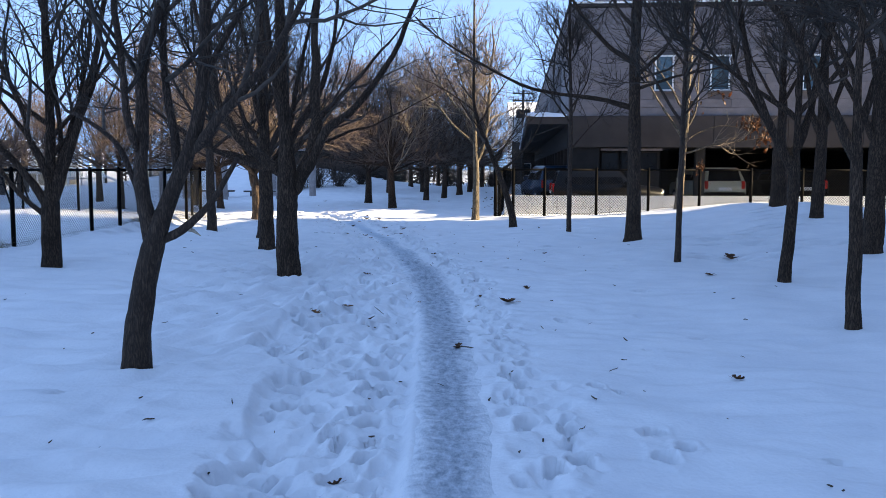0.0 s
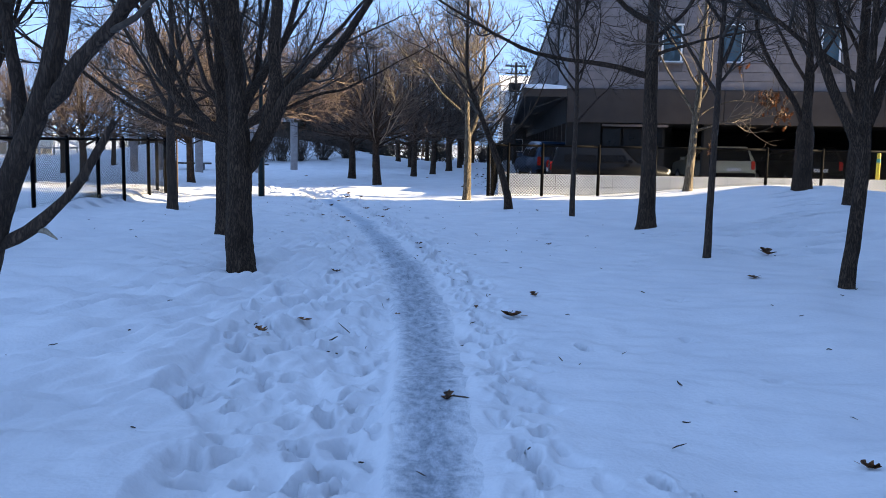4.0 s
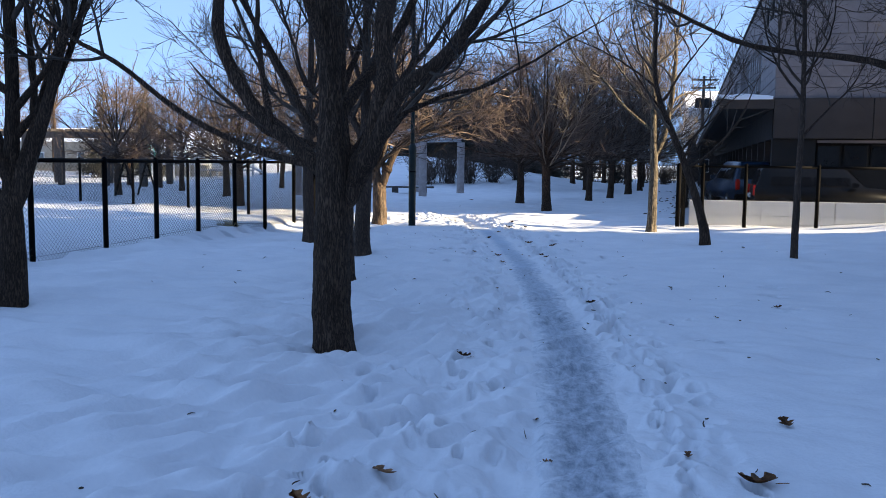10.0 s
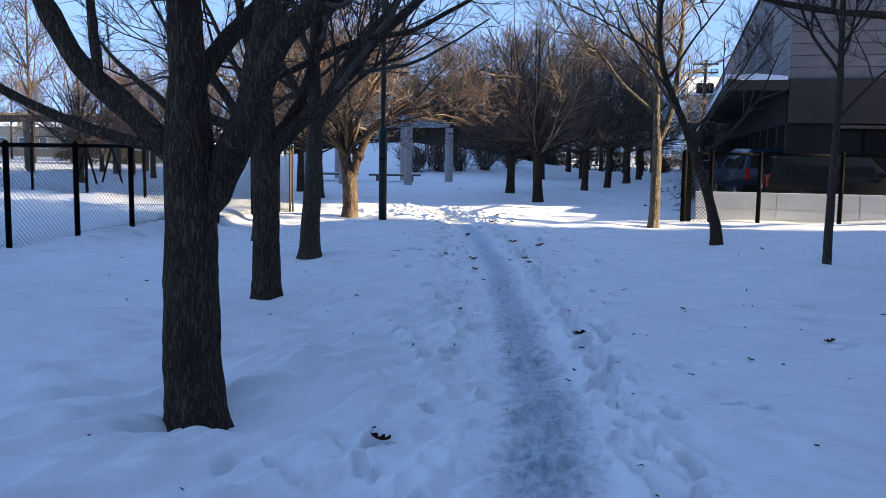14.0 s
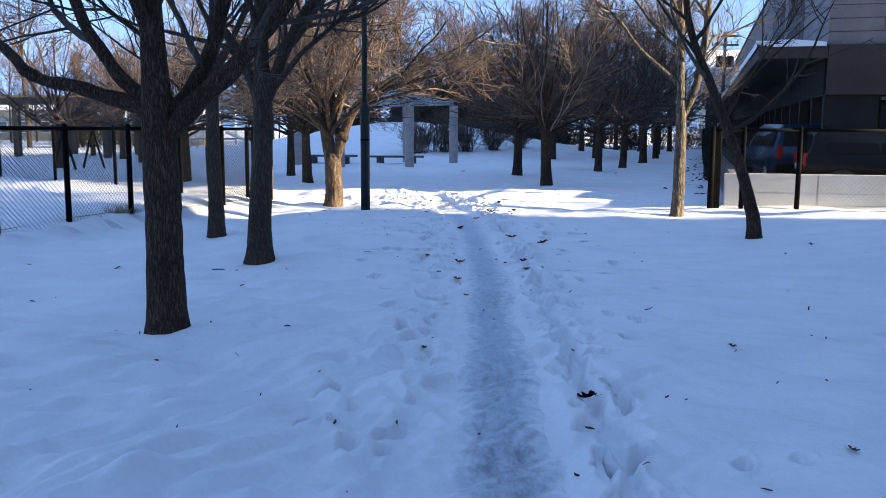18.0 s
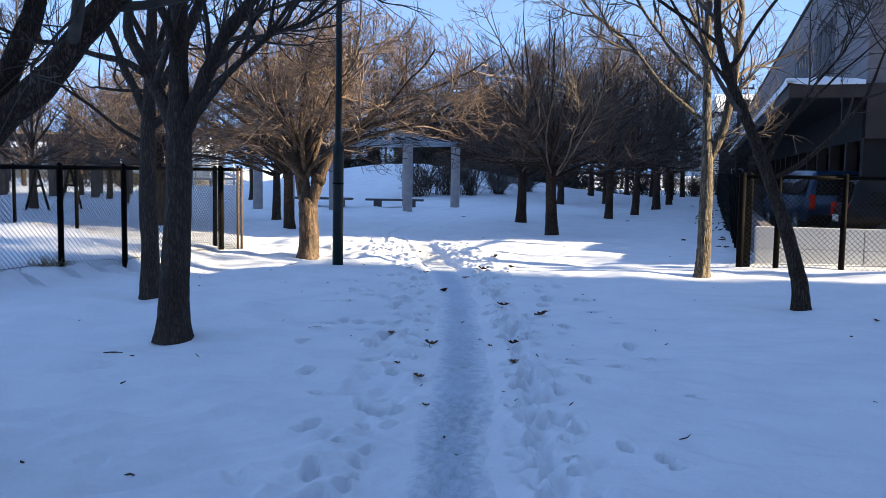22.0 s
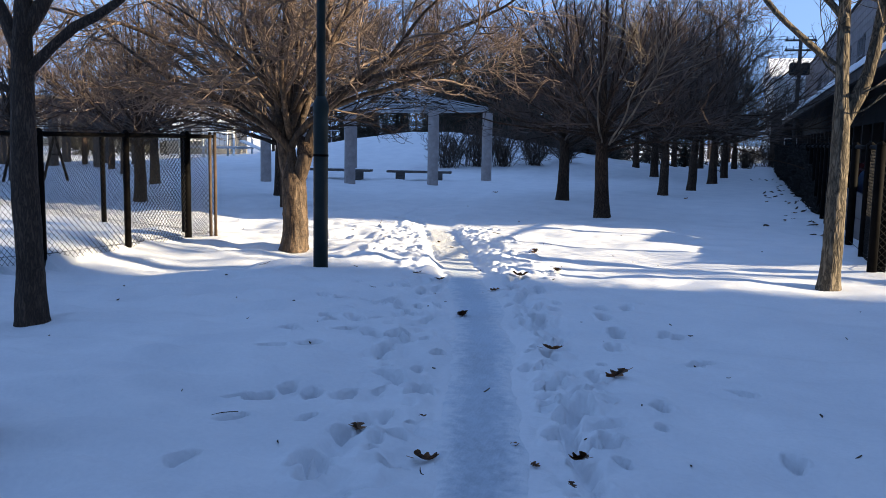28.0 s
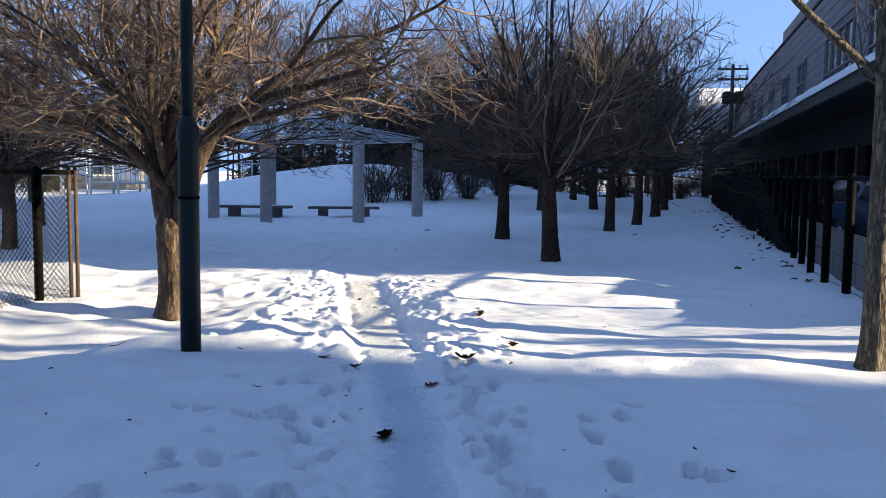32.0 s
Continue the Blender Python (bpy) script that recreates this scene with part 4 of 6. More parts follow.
    cherry = tree("", -6.12, 28.76, [(0.6, 0.01, 0), (1.1, -0.01, 0), (1.5, -0.06, 0), (1.9, -0.08, 0.02), (2.9, -0.10, 0.05), (4.2, -0.15, 0.1)],
         [(1.55, 330, 50, 3.9, 0.058, -0.03), (1.6, 40, 54, 4.2, 0.06, -0.03), (1.55, 100, 50, 4.0, 0.065, -0.02), (1.6, 140, 50, 4.0, 0.068, -0.02), (1.65, 275, 54, 3.6, 0.05, -0.025), (1.8, 10, 70, 3.6, 0.055, -0.015), (1.5, 215, 46, 4.2, 0.06, -0.03), (1.55, 185, 30, 4.0, 0.055, -0.01), (1.6, 160, 62, 4.0, 0.055, -0.02),
          (1.9, 165, 40, 3.7, 0.035, -0.012), (2.0, 300, 46, 3.4, 0.03, -0.02), (2.0, 245, 44, 3.4, 0.03, -0.02)],
         "broad low cherry tree with ringed sunlit bark and dense twigs", r0=0.195, r1=0.13, bark=BARK_CHERRY, twig=TWIG_CHERRY, fork=(1.12, 0.35), seed=8, n2=170, n3=900, n4=4000, l2=1.5, l3=0.8, l4=0.40, up2=0.02, wob=0.16, up3=0.03, u2=0.16, rt=0.0042, flare=1.15, furrow=0.07, browse=1.95, lift=0.3,
         lines=((0.125, 0.05, 1.6, 0.1, ((-0.02, 0.86), (-0.14, 1.34), (-0.20, 1.75), (-0.26, 2.07), (-0.46, 2.45), (-0.65, 2.86), (-0.86, 3.40))), (0.13, 0.035, 1.4, -0.3, ((0.05, 0.86), (0.17, 1.32), (0.25, 1.60), (0.36, 1.90), (0.50, 2.15), (0.86, 2.39), (1.43, 2.60), (2.26, 2.76))),
                (0.07, 0.036, 1.6, 0.1, ((-0.18, 1.65), (-0.60, 2.07), (-0.96, 2.24), (-1.34, 2.30), (-1.64, 2.30))), (0.066, 0.036, 1.8, 0.3, ((-0.28, 1.98), (-0.73, 2.58), (-1.25, 2.93), (-1.61, 3.20))),
                (0.06, 0.03, 1.8, 0.05, ((-0.06, 1.45), (-0.05, 1.75), (-0.03, 2.1), (0.03, 2.6), (0.02, 3.2))),
                (0.062, 0.03, 1.4, 0.3, ((0.28, 1.85), (1.00, 2.59), (1.70, 2.99), (2.52, 3.32))), (0.046, 0.024, 0.3, -0.5, ((0.42, 2.05), (1.07, 2.29), (1.70, 2.43), (2.53, 2.60)))))
    bm = bmesh.new()
    bmesh.ops.create_icosphere(bm, subdivisions=4, radius=0.135)
    knob = np.random.RandomState(4)
    for v in bm.verts:
        c = v.co * 18
        v.co *= 1 + 0.22 * math.sin(c.x * 1.3 + 1) * math.cos(c.z * 1.1) + 0.12 * math.sin(c.y * 2.3 + c.z * 1.7) + knob.normal(0, 0.02)
        v.co = Vector((v.co.x * 1.2, v.co.y * 0.8, v.co.z * 1.25)) + Vector((0.22, -0.08, 1.54))
    part("burl", bm, BARK, cherry, "dark lumpy burl at the fork", smooth=True)
    # right of the trodden line
    tree("", 4.18, 19.05, [(3.0, -0.06, 0), (9.0, 0.05, 0.1)],
         [(2.9, 178, 14, 5.4, 0.055, 0.03), (3.9, 182, 16, 3.4, 0.06, 0.04), (3.6, 20, 30, 3.0, 0.045, 0.03), (4.2, 250, 30, 3.0, 0.05, 0.03), (4.6, 100, 30, 3.0, 0.05, 0.03), (3.3, 330, 20, 2.6, 0.035, 0.03), (5.4, 180, 35, 3.0, 0.04, 0.03)],
         "straight dark tree trunk with a long level limb", r0=0.165, r1=0.05, seed=9, n2=52, n3=260, l2=1.6, flare=1.35)
    tree("", 3.98, 14.7, [(2.2, 0.03, 0), (6.5, 0.12, 0.1)],
         [(2.3, 150, 55, 2.6, 0.03, 0.03), (2.7, 20, 50, 2.4, 0.028, 0.03), (3.3, 200, 50, 2.2, 0.024, 0.03), (3.6, 330, 50, 2.2, 0.024, 0.03)],
         "thin young leafless tree", r0=0.056, r1=0.014, bark=BARK_SMOOTH, seed=10, n2=36, n3=180, n4=800, l2=1.3, l3=0.7)
    tree("", 4.83, 12.25, [(1.3, 0.10, 0), (2.0, 0.12, 0.05), (7.0, 0.25, 0.2)],
         [(1.55, 172, 58, 3.8, 0.07, 0.035), (1.9, 15, 66, 3.6, 0.06, 0.02), (2.3, 160, 45, 2.8, 0.04, 0.03), (2.4, 340, 45, 2.8, 0.04, 0.03), (2.6, 70, 50, 2.6, 0.04, 0.03)],
         "dark tree with an ascending forked trunk", r0=0.088, r1=0.02, fork=(1.6, 0.7), seed=11, n2=44, n3=220, n4=1000, l2=1.5)
    tree("", 4.17, 8.74, [(1.0, -0.03, 0), (2.0, -0.04, 0.03), (6.0, 0.05, 0.2)],
         [(1.75, 172, 60, 3.4, 0.055, 0.02), (2.0, 10, 60, 3.0, 0.045, 0.02), (2.4, 90, 55, 2.6, 0.035, 0.02)],
         "slender dark tree with a forked top", r0=0.074, r1=0.02, fork=(1.8, 0.75), seed=12, n2=40, n3=200, n4=900, l2=1.4)
    tree("", 7.6, 15.4, [(2.0, 0.05, 0), (8.5, 0.3, 0.2)],
         [(1.9, 170, 66, 4.6, 0.065, 0.03), (2.2, 350, 58, 4.2, 0.065, 0.03), (2.8, 200, 55, 3.6, 0.06, 0.03), (3.0, 60, 55, 3.6, 0.06, 0.03)],
         "broad dark tree trunk near the parking fence", r0=0.185, r1=0.04, seed=13, n2=50, n3=240, n4=1000)
    tree("", 8.8, 20.5, [(2.0, 0.05, 0), (8.5, 0.1, 0.2)],
         [(1.9, 175, 60, 4.4, 0.075, 0.03), (2.1, 5, 60, 4.4, 0.075, 0.03), (2.9, 240, 50, 3.4, 0.05, 0.03), (3.0, 80, 55, 3.4, 0.05, 0.03)],
         "dark park tree on a snowy rise", r0=0.15, r1=0.04, seed=14, n2=50, n3=240, n4=1000)
    tree("", 9.2, 23.9, [(1.6, 0.0, 0), (2.6, -0.02, 0), (8.5, 0.2, 0.2)],
         [(1.5, 160, 68, 4.6, 0.085, 0.02), (1.7, 10, 68, 4.6, 0.085, 0.02), (2.6, 200, 50, 3.4, 0.05, 0.03), (2.8, 330, 50, 3.4, 0.05, 0.03)],
         "stout double-stemmed tree on a snowy rise", r0=0.24, r1=0.05, fork=(1.6, 0.55), seed=15, n2=50, n3=240, n4=1000)
    tree("", 3.04, 21.0, [(2.5, 0.02, 0), (7.0, -0.1, 0.1)],
         [(2.0, 25, 45, 2.0, 0.022, 0.04), (2.6, 170, 50, 2.2, 0.025, 0.04), (3.0, 10, 50, 2.0, 0.022, 0.04), (3.5, 250, 50, 2.0, 0.022, 0.04)],
         "thin straight young tree", r0=0.062, r1=0.015, bark=BARK_SMOOTH, seed=16, n2=40, n3=200, n4=900, l2=1.3, l3=0.7)
    tree("", 1.95, 24.1, [(0.2, -0.01, 0), (0.52, -0.06, 0), (1.11, -0.26, 0), (1.7, -0.47, 0), (2.29, -0.70, 0), (2.58, -0.88, 0), (2.88, -1.0, 0.03), (3.46, -1.12, 0.1), (5.5, -1.1, 0.3)],
         [(1.9, 30, 50, 2.2, 0.024, 0.02), (2.5, 168, 60, 2.6, 0.03, 0.03), (2.9, 20, 55, 2.4, 0.03, 0.02), (3.2, 190, 35, 2.6, 0.025, 0.02)],
         "crooked leaning dark tree beside the parking fence", r0=0.10, r1=0.018, seed=17, n2=22, n3=90, n4=320, l2=1.3, l3=0.7, flare=1.35,
         lines=((0.036, 0.022, 1.4, -0.2, ((-0.43, 1.60), (-0.13, 1.76), (0.13, 2.00), (0.5, 2.5))), (0.03, 0.016, 1.2, 0.1, ((-0.5, 1.72), (-0.3, 2.2), (0.05, 2.75)))))
    tree("", 1.00, 26.9, [(0.87, 0.01, 0), (1.65, 0.01, 0), (1.9, 0.0, 0), (2.43, -0.02, 0), (3.2, -0.06, 0), (3.95, -0.07, 0), (7.5, -0.05, 0.1)],
         [(2.9, 190, 50, 3.6, 0.033, 0.02), (3.0, 100, 55, 3.2, 0.035, 0.02), (2.1, 350, 8, 0.7, 0.016, -0.02), (1.9, 10, -6, 0.5, 0.012, 0.05), (2.3, 182, 14, 0.6, 0.014, 0.03), (3.4, 250, 55, 3.0, 0.03, 0.02)],
         "pale-barked tree with a tall forked stem in sunlight", r0=0.112, r1=0.03, bark=BARK_PALE, twig=TWIG_PALE, fork=(1.9, 0.8), seed=18, n2=60, n3=260, n4=1000, l2=1.4, flare=1.25, furrow=0.06, wob=0.16,
         lines=((0.082, 0.05, 3.0, 0.1, ((0.03, 1.72), (0.22, 2.20), (0.32, 2.66), (0.36, 3.19), (0.43, 3.94))), (0.042, 0.02, 1.6, -0.4, ((-0.02, 2.4), (-0.20, 2.51), (-0.59, 2.82), (-0.90, 3.13), (-1.19, 3.56), (-1.70, 3.92)))))
    oak = tree("", 7.42, 27.5, [(1.6, 0.08, 0), (3.0, 0.2, 0.05), (7.5, 0.4, 0.1)],
         [(2.2, 165, 50, 3.2, 0.05, 0.03), (1.75, 356, 22, 2.6, 0.034, 0.012), (2.1, 4, 34, 2.2, 0.03, -0.02), (2.5, 10, 45, 3.0, 0.04, 0.02), (3.0, 200, 45, 2.6, 0.04, 0.02)],
         "pale-flecked oak keeping a few dry brown leaves", r0=0.13, r1=0.03, bark=BARK_PALE, twig=TWIG_PALE, seed=19, n2=26, n3=70, n4=160, dense=1.0, l2=1.1)
    return oak


def spray(root, seed, shoots, material, n2, n3, l2=1.2, l3=0.6, up=0.06):
    """Extra limbs with their own shoots: (x, y, height, bearing, rise, length, radius, bend)."""
    rng = np.random.RandomState(seed)
    paths, radii = [], []
    for x, y, z, az, el, ln, rad, bend in shoots:
        d = np.array([[math.cos(radians(az)) * math.cos(radians(el)), math.sin(radians(az)) * math.cos(radians(el)), math.sin(radians(el))]])
        p = extend(rng, np.array([[x, y, z]], float), d, np.array([ln]), 14, 0.09, bend)
        r = rad * (1 - 0.8 * np.linspace(0, 1, 14))[None] * (1 + rng.normal(0, 0.05, (1, 14)))
        arrays("limb", *tubes(p, r, 8), material, root)
        paths.append(p)
        radii.append(r)
    b2, r2 = offshoots(rng, np.concatenate(paths), np.concatenate(radii), n2, 0.35, 0.98, 36, l2, 8, 0.10, up, 0.010, 0.005)
    b3, r3 = offshoots(rng, b2, r2, n3, 0.1, 1.0, 34, l3, 4, 0.12, up, 0.006, 0.004, 0.6)
    arrays("spray", *merge([tubes(b2, r2, 5), tubes(b3, r3, 3)]), material, root, "sunlit pale shoots")


def orchard_tree(seed, x, y, r0=0.175, spread=1.0):
    rng = random.Random(seed)
    limbs = [(rng.uniform(1.35, 1.9), a + rng.uniform(-12, 12), rng.uniform(14, 40), rng.uniform(3.3, 4.4) * spread, rng.uniform(0.026, 0.046), rng.uniform(-0.005, 0.016)) for a in range(0, 360, 30)]
    limbs += [(rng.uniform(1.65, 1.9), a + rng.uniform(-20, 20), rng.uniform(6, 15), rng.uniform(3.2, 4.0) * spread, 0.024, 0.004) for a in range(10, 360, 50)]
    limbs += [(rng.uniform(1.6, 2.3), a, rng.uniform(50, 66), 3.9, 0.036, 0.0) for a in (40, 110, 180, 250, 320)]
    limbs += [(rng.uniform(1.7, 2.4), a + rng.uniform(-15, 15), rng.uniform(66, 80), 4.2, 0.034, 0.0) for a in (20, 95, 160, 230, 300)]
    return tree("", x, y, [(1.4, rng.uniform(-0.08, 0.08), 0), (5.2, rng.uniform(-0.1, 0.1), 0.1)], limbs,
                "low wide-headed bare orchard tree with dark trunk", r0=r0, r1=0.03, fork=(1.6, 0.6), twig=TWIG_BROWN if seed < 34 else TWIG, seed=seed, n2=175, n3=720, n4=1350, dense=1.0, wob=0.12, cut=((7, 5), (5, 3), (3, 3)), l2=1.35, l3=0.8, l4=0.42,
                up2=0.085, up3=0.05, u2=0.12, rt=0.005, group="orchard rows", browse=1.55)


def orchard():
    first = orchard_tree(31, -2.04, 35.2)
    spray(first, 77, [(0.1, -0.2, 1.55, 288, 34, 4.0, 0.026, 0.03), (-0.05, -0.2, 1.6, 262, 42, 4.0, 0.024, 0.02), (0.15, -0.2, 1.6, 312, 32, 4.2, 0.024, 0.02)], TWIG_PALE, 56, 240)
    b = orchard_tree(32, -3.41, 39.85, 0.175, 1.15)
    c = orchard_tree(33, -0.85, 44.05, 0.155, 1.3)
    kinds = [orchard_tree(34, 0.05, 47.3, 0.165, 1.3), b, c]
    spots = [(-3.45, 55.6), (-1.31, 57.0), (-2.3, 62.2), (2.1, 65.0), (3.3, 74.3), (-0.38, 70.1), (1.26, 74.0), (1.0, 53.0), (1.8, 59.0), (-4.8, 70.0),
             (-13.05, 35.3), (-10.9, 38.5), (-8.75, 34.3), (-15.9, 40.4), (-21.0, 46.3), (-24.5, 50.5), (-20.8, 40.2), (-28.3, 53.8), (-18.3, 52.9)]
    for i, (x, y) in enumerate(spots):
        o = copy_thing(kinds[i % 3], pose(x, y, ground_at(x, y) - 0.04, 0, 0, 70 + 97 * i))
        s = 1.12 if i < 10 else 0.95
        o.scale = (s, s, s)


def wood_tree(seed, x, y, h, twig):
    rng = random.Random(seed)
    limbs = [(rng.uniform(0.25, 0.75) * h, rng.uniform(0, 360), rng.uniform(35, 65), rng.uniform(0.22, 0.34) * h, 0.06, 0.03) for _ in range(9)]
    return tree("", x, y, [(h * 0.4, rng.uniform(-0.3, 0.3), 0), (h, rng.uniform(-0.5, 0.5), 0.3)], limbs, "tall bare tree at the edge of the wood", r0=0.17, r1=0.03, bark=BARK_SMOOTH, twig=twig,
                seed=seed, n2=80, n3=300, n4=460, dense=1.0, cut=((6, 4), (4, 3), (3, 3)), l2=0.22 * h, l3=0.12 * h, l4=1.0, rt=0.019, group="trees of the far wood", u2=0.2)


def conifer(seed, x, y, h, spread):
    rng = np.random.RandomState(seed)
    root = empty("conifer", x, y, ground_at(x, y) - 0.05)
    rod("trunk", (0, 0, 0), (0, 0, h * 0.97), 0.16, BARK, root, r1=0.02)
    n = 170
    z = h * (0.06 + 0.92 * rng.rand(n) ** 1.15)
    az = rng.rand(n) * 2 * np.pi
    L = spread * (1 - z / h) * rng.uniform(0.7, 1.1, n) + 0.15
    p0 = np.stack([0 * z, 0 * z, z], 1)
    d = np.stack([np.cos(az), np.sin(az), np.full(n, -0.18)], 1)
    b = extend(rng, p0, d, L, 7, 0.06, 0.03)
    r = np.full((n, 7), 0.018) * np.linspace(1, 0.4, 7)
    t, tr = offshoots(rng, b, r, 1150, 0.05, 1.0, 55, 0.55, 3, 0.1, -0.04, 0.046, 0.036, 0.5)
    arrays("crown", *merge([tubes(b, r, 3), tubes(t, tr, 3)]), NEEDLE, root)
    return tagged(root, "dark green conifer behind the bare trees", "conifer", "conifers of the far wood")


def far_wood():
    kinds = [wood_tree(51, -24, 84, 14, TWIG), wood_tree(52, -9, 88, 12, TWIG_BROWN), wood_tree(53, 3, 92, 14.5, TWIG_BROWN)]
    rng = random.Random(5)
    n = 0
    for row in range(4):
        for i in range(17):
            x = -64 + i * 4.5 + rng.uniform(-1.6, 1.6)
            y = 84 + row * 8 + rng.uniform(-3, 3) + (10 if x > 2 else 0)
            if x > 6 or (x < -34 and (i + row) % 2) or (row > 1 and (i + row) % 3 == 0):
                continue
            o = copy_thing(kinds[n % 3], pose(x, y, -0.05, 0, 0, rng.uniform(0, 360)))
            s = rng.uniform(0.7, 1.1) * (0.7 if x < -34 else 1.0)
            o.scale = (s, s, s)
            n += 1
    a, b = conifer(61, -12.5, 76, 7.0, 2.6), conifer(62, -8, 79, 7.5, 2.8)
    for i in range(16):
        o = copy_thing((a, b)[i % 2], pose(-24 + i * 1.25 + rng.uniform(-0.5, 0.5), 78 + rng.uniform(-2.5, 3.5), -0.05, 0, 0, rng.uniform(0, 360)))
        s = rng.uniform(0.75, 1.05)
        o.scale = (s * 1.2, s * 1.2, s)
    for i in range(5):
        o = copy_thing((a, b)[i % 2], pose(-15.5 + i * 1.25 + rng.uniform(-0.5, 0.5), 69 + 0.6 * i + rng.uniform(-1.5, 1.5), -0.05, 0, 0, rng.uniform(0, 360)))
        s = rng.uniform(0.42, 0.62)
        o.scale = (s * 1.25, s * 1.25, s)
    for i in range(13):
        x, y = -14.5 + i * 0.75 + rng.uniform(-0.3, 0.3), 70.5 + 2.2 * (i % 3) + rng.uniform(-0.6, 0.6)
        o = copy_thing((a, b)[i % 2], pose(x, y, ground_at(x, y) - 0.1, 0, 0, rng.uniform(0, 360)))
        s = rng.uniform(0.75, 0.98)
        o.scale = (s * 1.25, s * 1.25, s)
    for x, y, s in ((-43.5, 69, 1.05), (-50, 72, 0.8)):
        o = copy_thing(kinds[n % 3], pose(x, y, -0.05, 0, 0, 40 * n))
        o.scale = (s, s, s)
        n += 1
    for x, y, s in ((-40.5, 70.5, 0.95), (-41.8, 73, 1.05), (-37.5, 72, 1.1), (-38.6, 74, 0.9)):
        o = copy_thing((a, b)[n % 2], pose(x, y, -0.05, 0, 0, 50 * n))
        o.scale = (s * 0.9, s * 0.9, s)
        n += 1
    for i in range(19):
        x = -60 + i * 3.4 + rng.uniform(-1, 1)
        if x < -27:
            continue
        o = copy_thing((a, b)[i % 2], pose(x, 79 + rng.uniform(-2, 9) + (6 if x < -26 else 0), -0.05, 0, 0, rng.uniform(0, 360)))
        s = rng.uniform(0.55, 1.0)
        o.scale = (s * 1.1, s * 1.1, s)


def bush(seed, x, y, h, w):
    rng = np.random.RandomState(seed)
    root = empty("bush", x, y, ground_at(x, y) - 0.03)
    n = 60
    az, el = rng.rand(n) * 2 * np.pi, np.radians(rng.uniform(38, 88, n))
    p0 = np.stack([0.25 * w * rng.normal(0, 0.5, n), 0.25 * w * rng.normal(0, 0.5, n), np.zeros(n)], 1)
    d = np.stack([np.cos(az) * np.cos(el), np.sin(az) * np.cos(el), np.sin(el)], 1)
    s = extend(rng, p0, d, h * rng.uniform(0.7, 1.1, n), 8, 0.08, 0.02)
    r = np.full((n, 8), 0.014) * np.linspace(1, 0.5, 8)
    arrays("stem", *tubes(s, r, 5), TWIG, root)
    t, tr = offshoots(rng, s, r, 420, 0.12, 1.0, 38, 0.55 * h / 1.5, 5, 0.14, 0.03, 0.010, 0.008, 0.6)
    t2, tr2 = offshoots(rng, t, tr, 900, 0.1, 1.0, 35, 0.3, 3, 0.14, 0.03, 0.008, 0.007, 0.7)
    arrays("crown", *merge([tubes(t, tr, 4), tubes(t2, tr2, 3)]), TWIG_BROWN, root)
    return tagged(root, "leafless brown twiggy shrub in snow", "bush", "shrubs by the pavilion")


# ---- fences ----
def mesh_panel(root, a, b, z0, z1, pitch=0.085, r=0.0038, name="wire_mesh"):
    """Diamond wire between two posts: straight wires in two leanings, a little apart in depth."""
    a, b = np.array(a, float), np.array(b, float)
    w, h = np.linalg.norm(b - a), z1 - z0
    ux = (b - a) / w
    nrm = np.array([-ux[1], ux[0]])
    segs = []
    for s, off in ((1, 0.0025), (-1, -0.0025)):
        c = -h
        while c < w + h:
            x0, x1 = (c, c + h) if s > 0 else (c + h, c)
            lo, hi = 0.0, 1.0
            if abs(x1 - x0) > 1e-6:
                ts = sorted(((0 - x0) / (x1 - x0), (w - x0) / (x1 - x0)))
                lo, hi = max(0, ts[0]), min(1, ts[1])
            if hi > lo:
                pts = [np.array([*(a + ux * (x0 + (x1 - x0) * t) + nrm * off), z0 + h * t]) for t in (lo, hi)]
                segs.append(pts)
            c += pitch
    v, q = tubes(np.array(segs), np.full((len(segs), 2), r), 4)
    return arrays(name, v, q, WIRE, root, smooth=False)


def fence(name, posts, top, label, post_r=0.047, dark=BLACK, bend_posts=(), thin_posts=(), wire=True):
    """A chain-link fence: posts, rails and wire panels, in world coordinates under one root."""
    root = empty(name, 0, 0)
    zs = [ground_at(x, y) for x, y in posts]
    for i, ((x, y), g) in enumerate(zip(posts, zs)):
        big = 1.2 if i in bend_posts else 0.55 if i in thin_posts else 1.0
        p = rod("post", (x, y, g - 0.1), (x, y, top + 0.03), post_r * big, RUST if i in thin_posts else dark, root, k=10)
        part("post_cap", rod_bm((x, y, top + 0.03), (x, y, top + 0.075), post_r * 1.15 * big, post_r * 0.35, 10), dark, p)
    for i in range(len(posts) - 1):
        (x0, y0), (x1, y1) = posts[i], posts[i + 1]
        rod("top_rail", (x0, y0, top), (x1, y1, top), 0.032, dark, root)
        g = max(zs[i], zs[i + 1])
        rod("tension_wire", (x0, y0, zs[i] + 0.06), (x1, y1, zs[i + 1] + 0.06), 0.004, WIRE, root)
        if wire or i < 1:
            mesh_panel(root, posts[i], posts[i + 1], min(zs[i], zs[i + 1]) - 0.02, top - 0.02)
    return tagged(root, label, "fence")


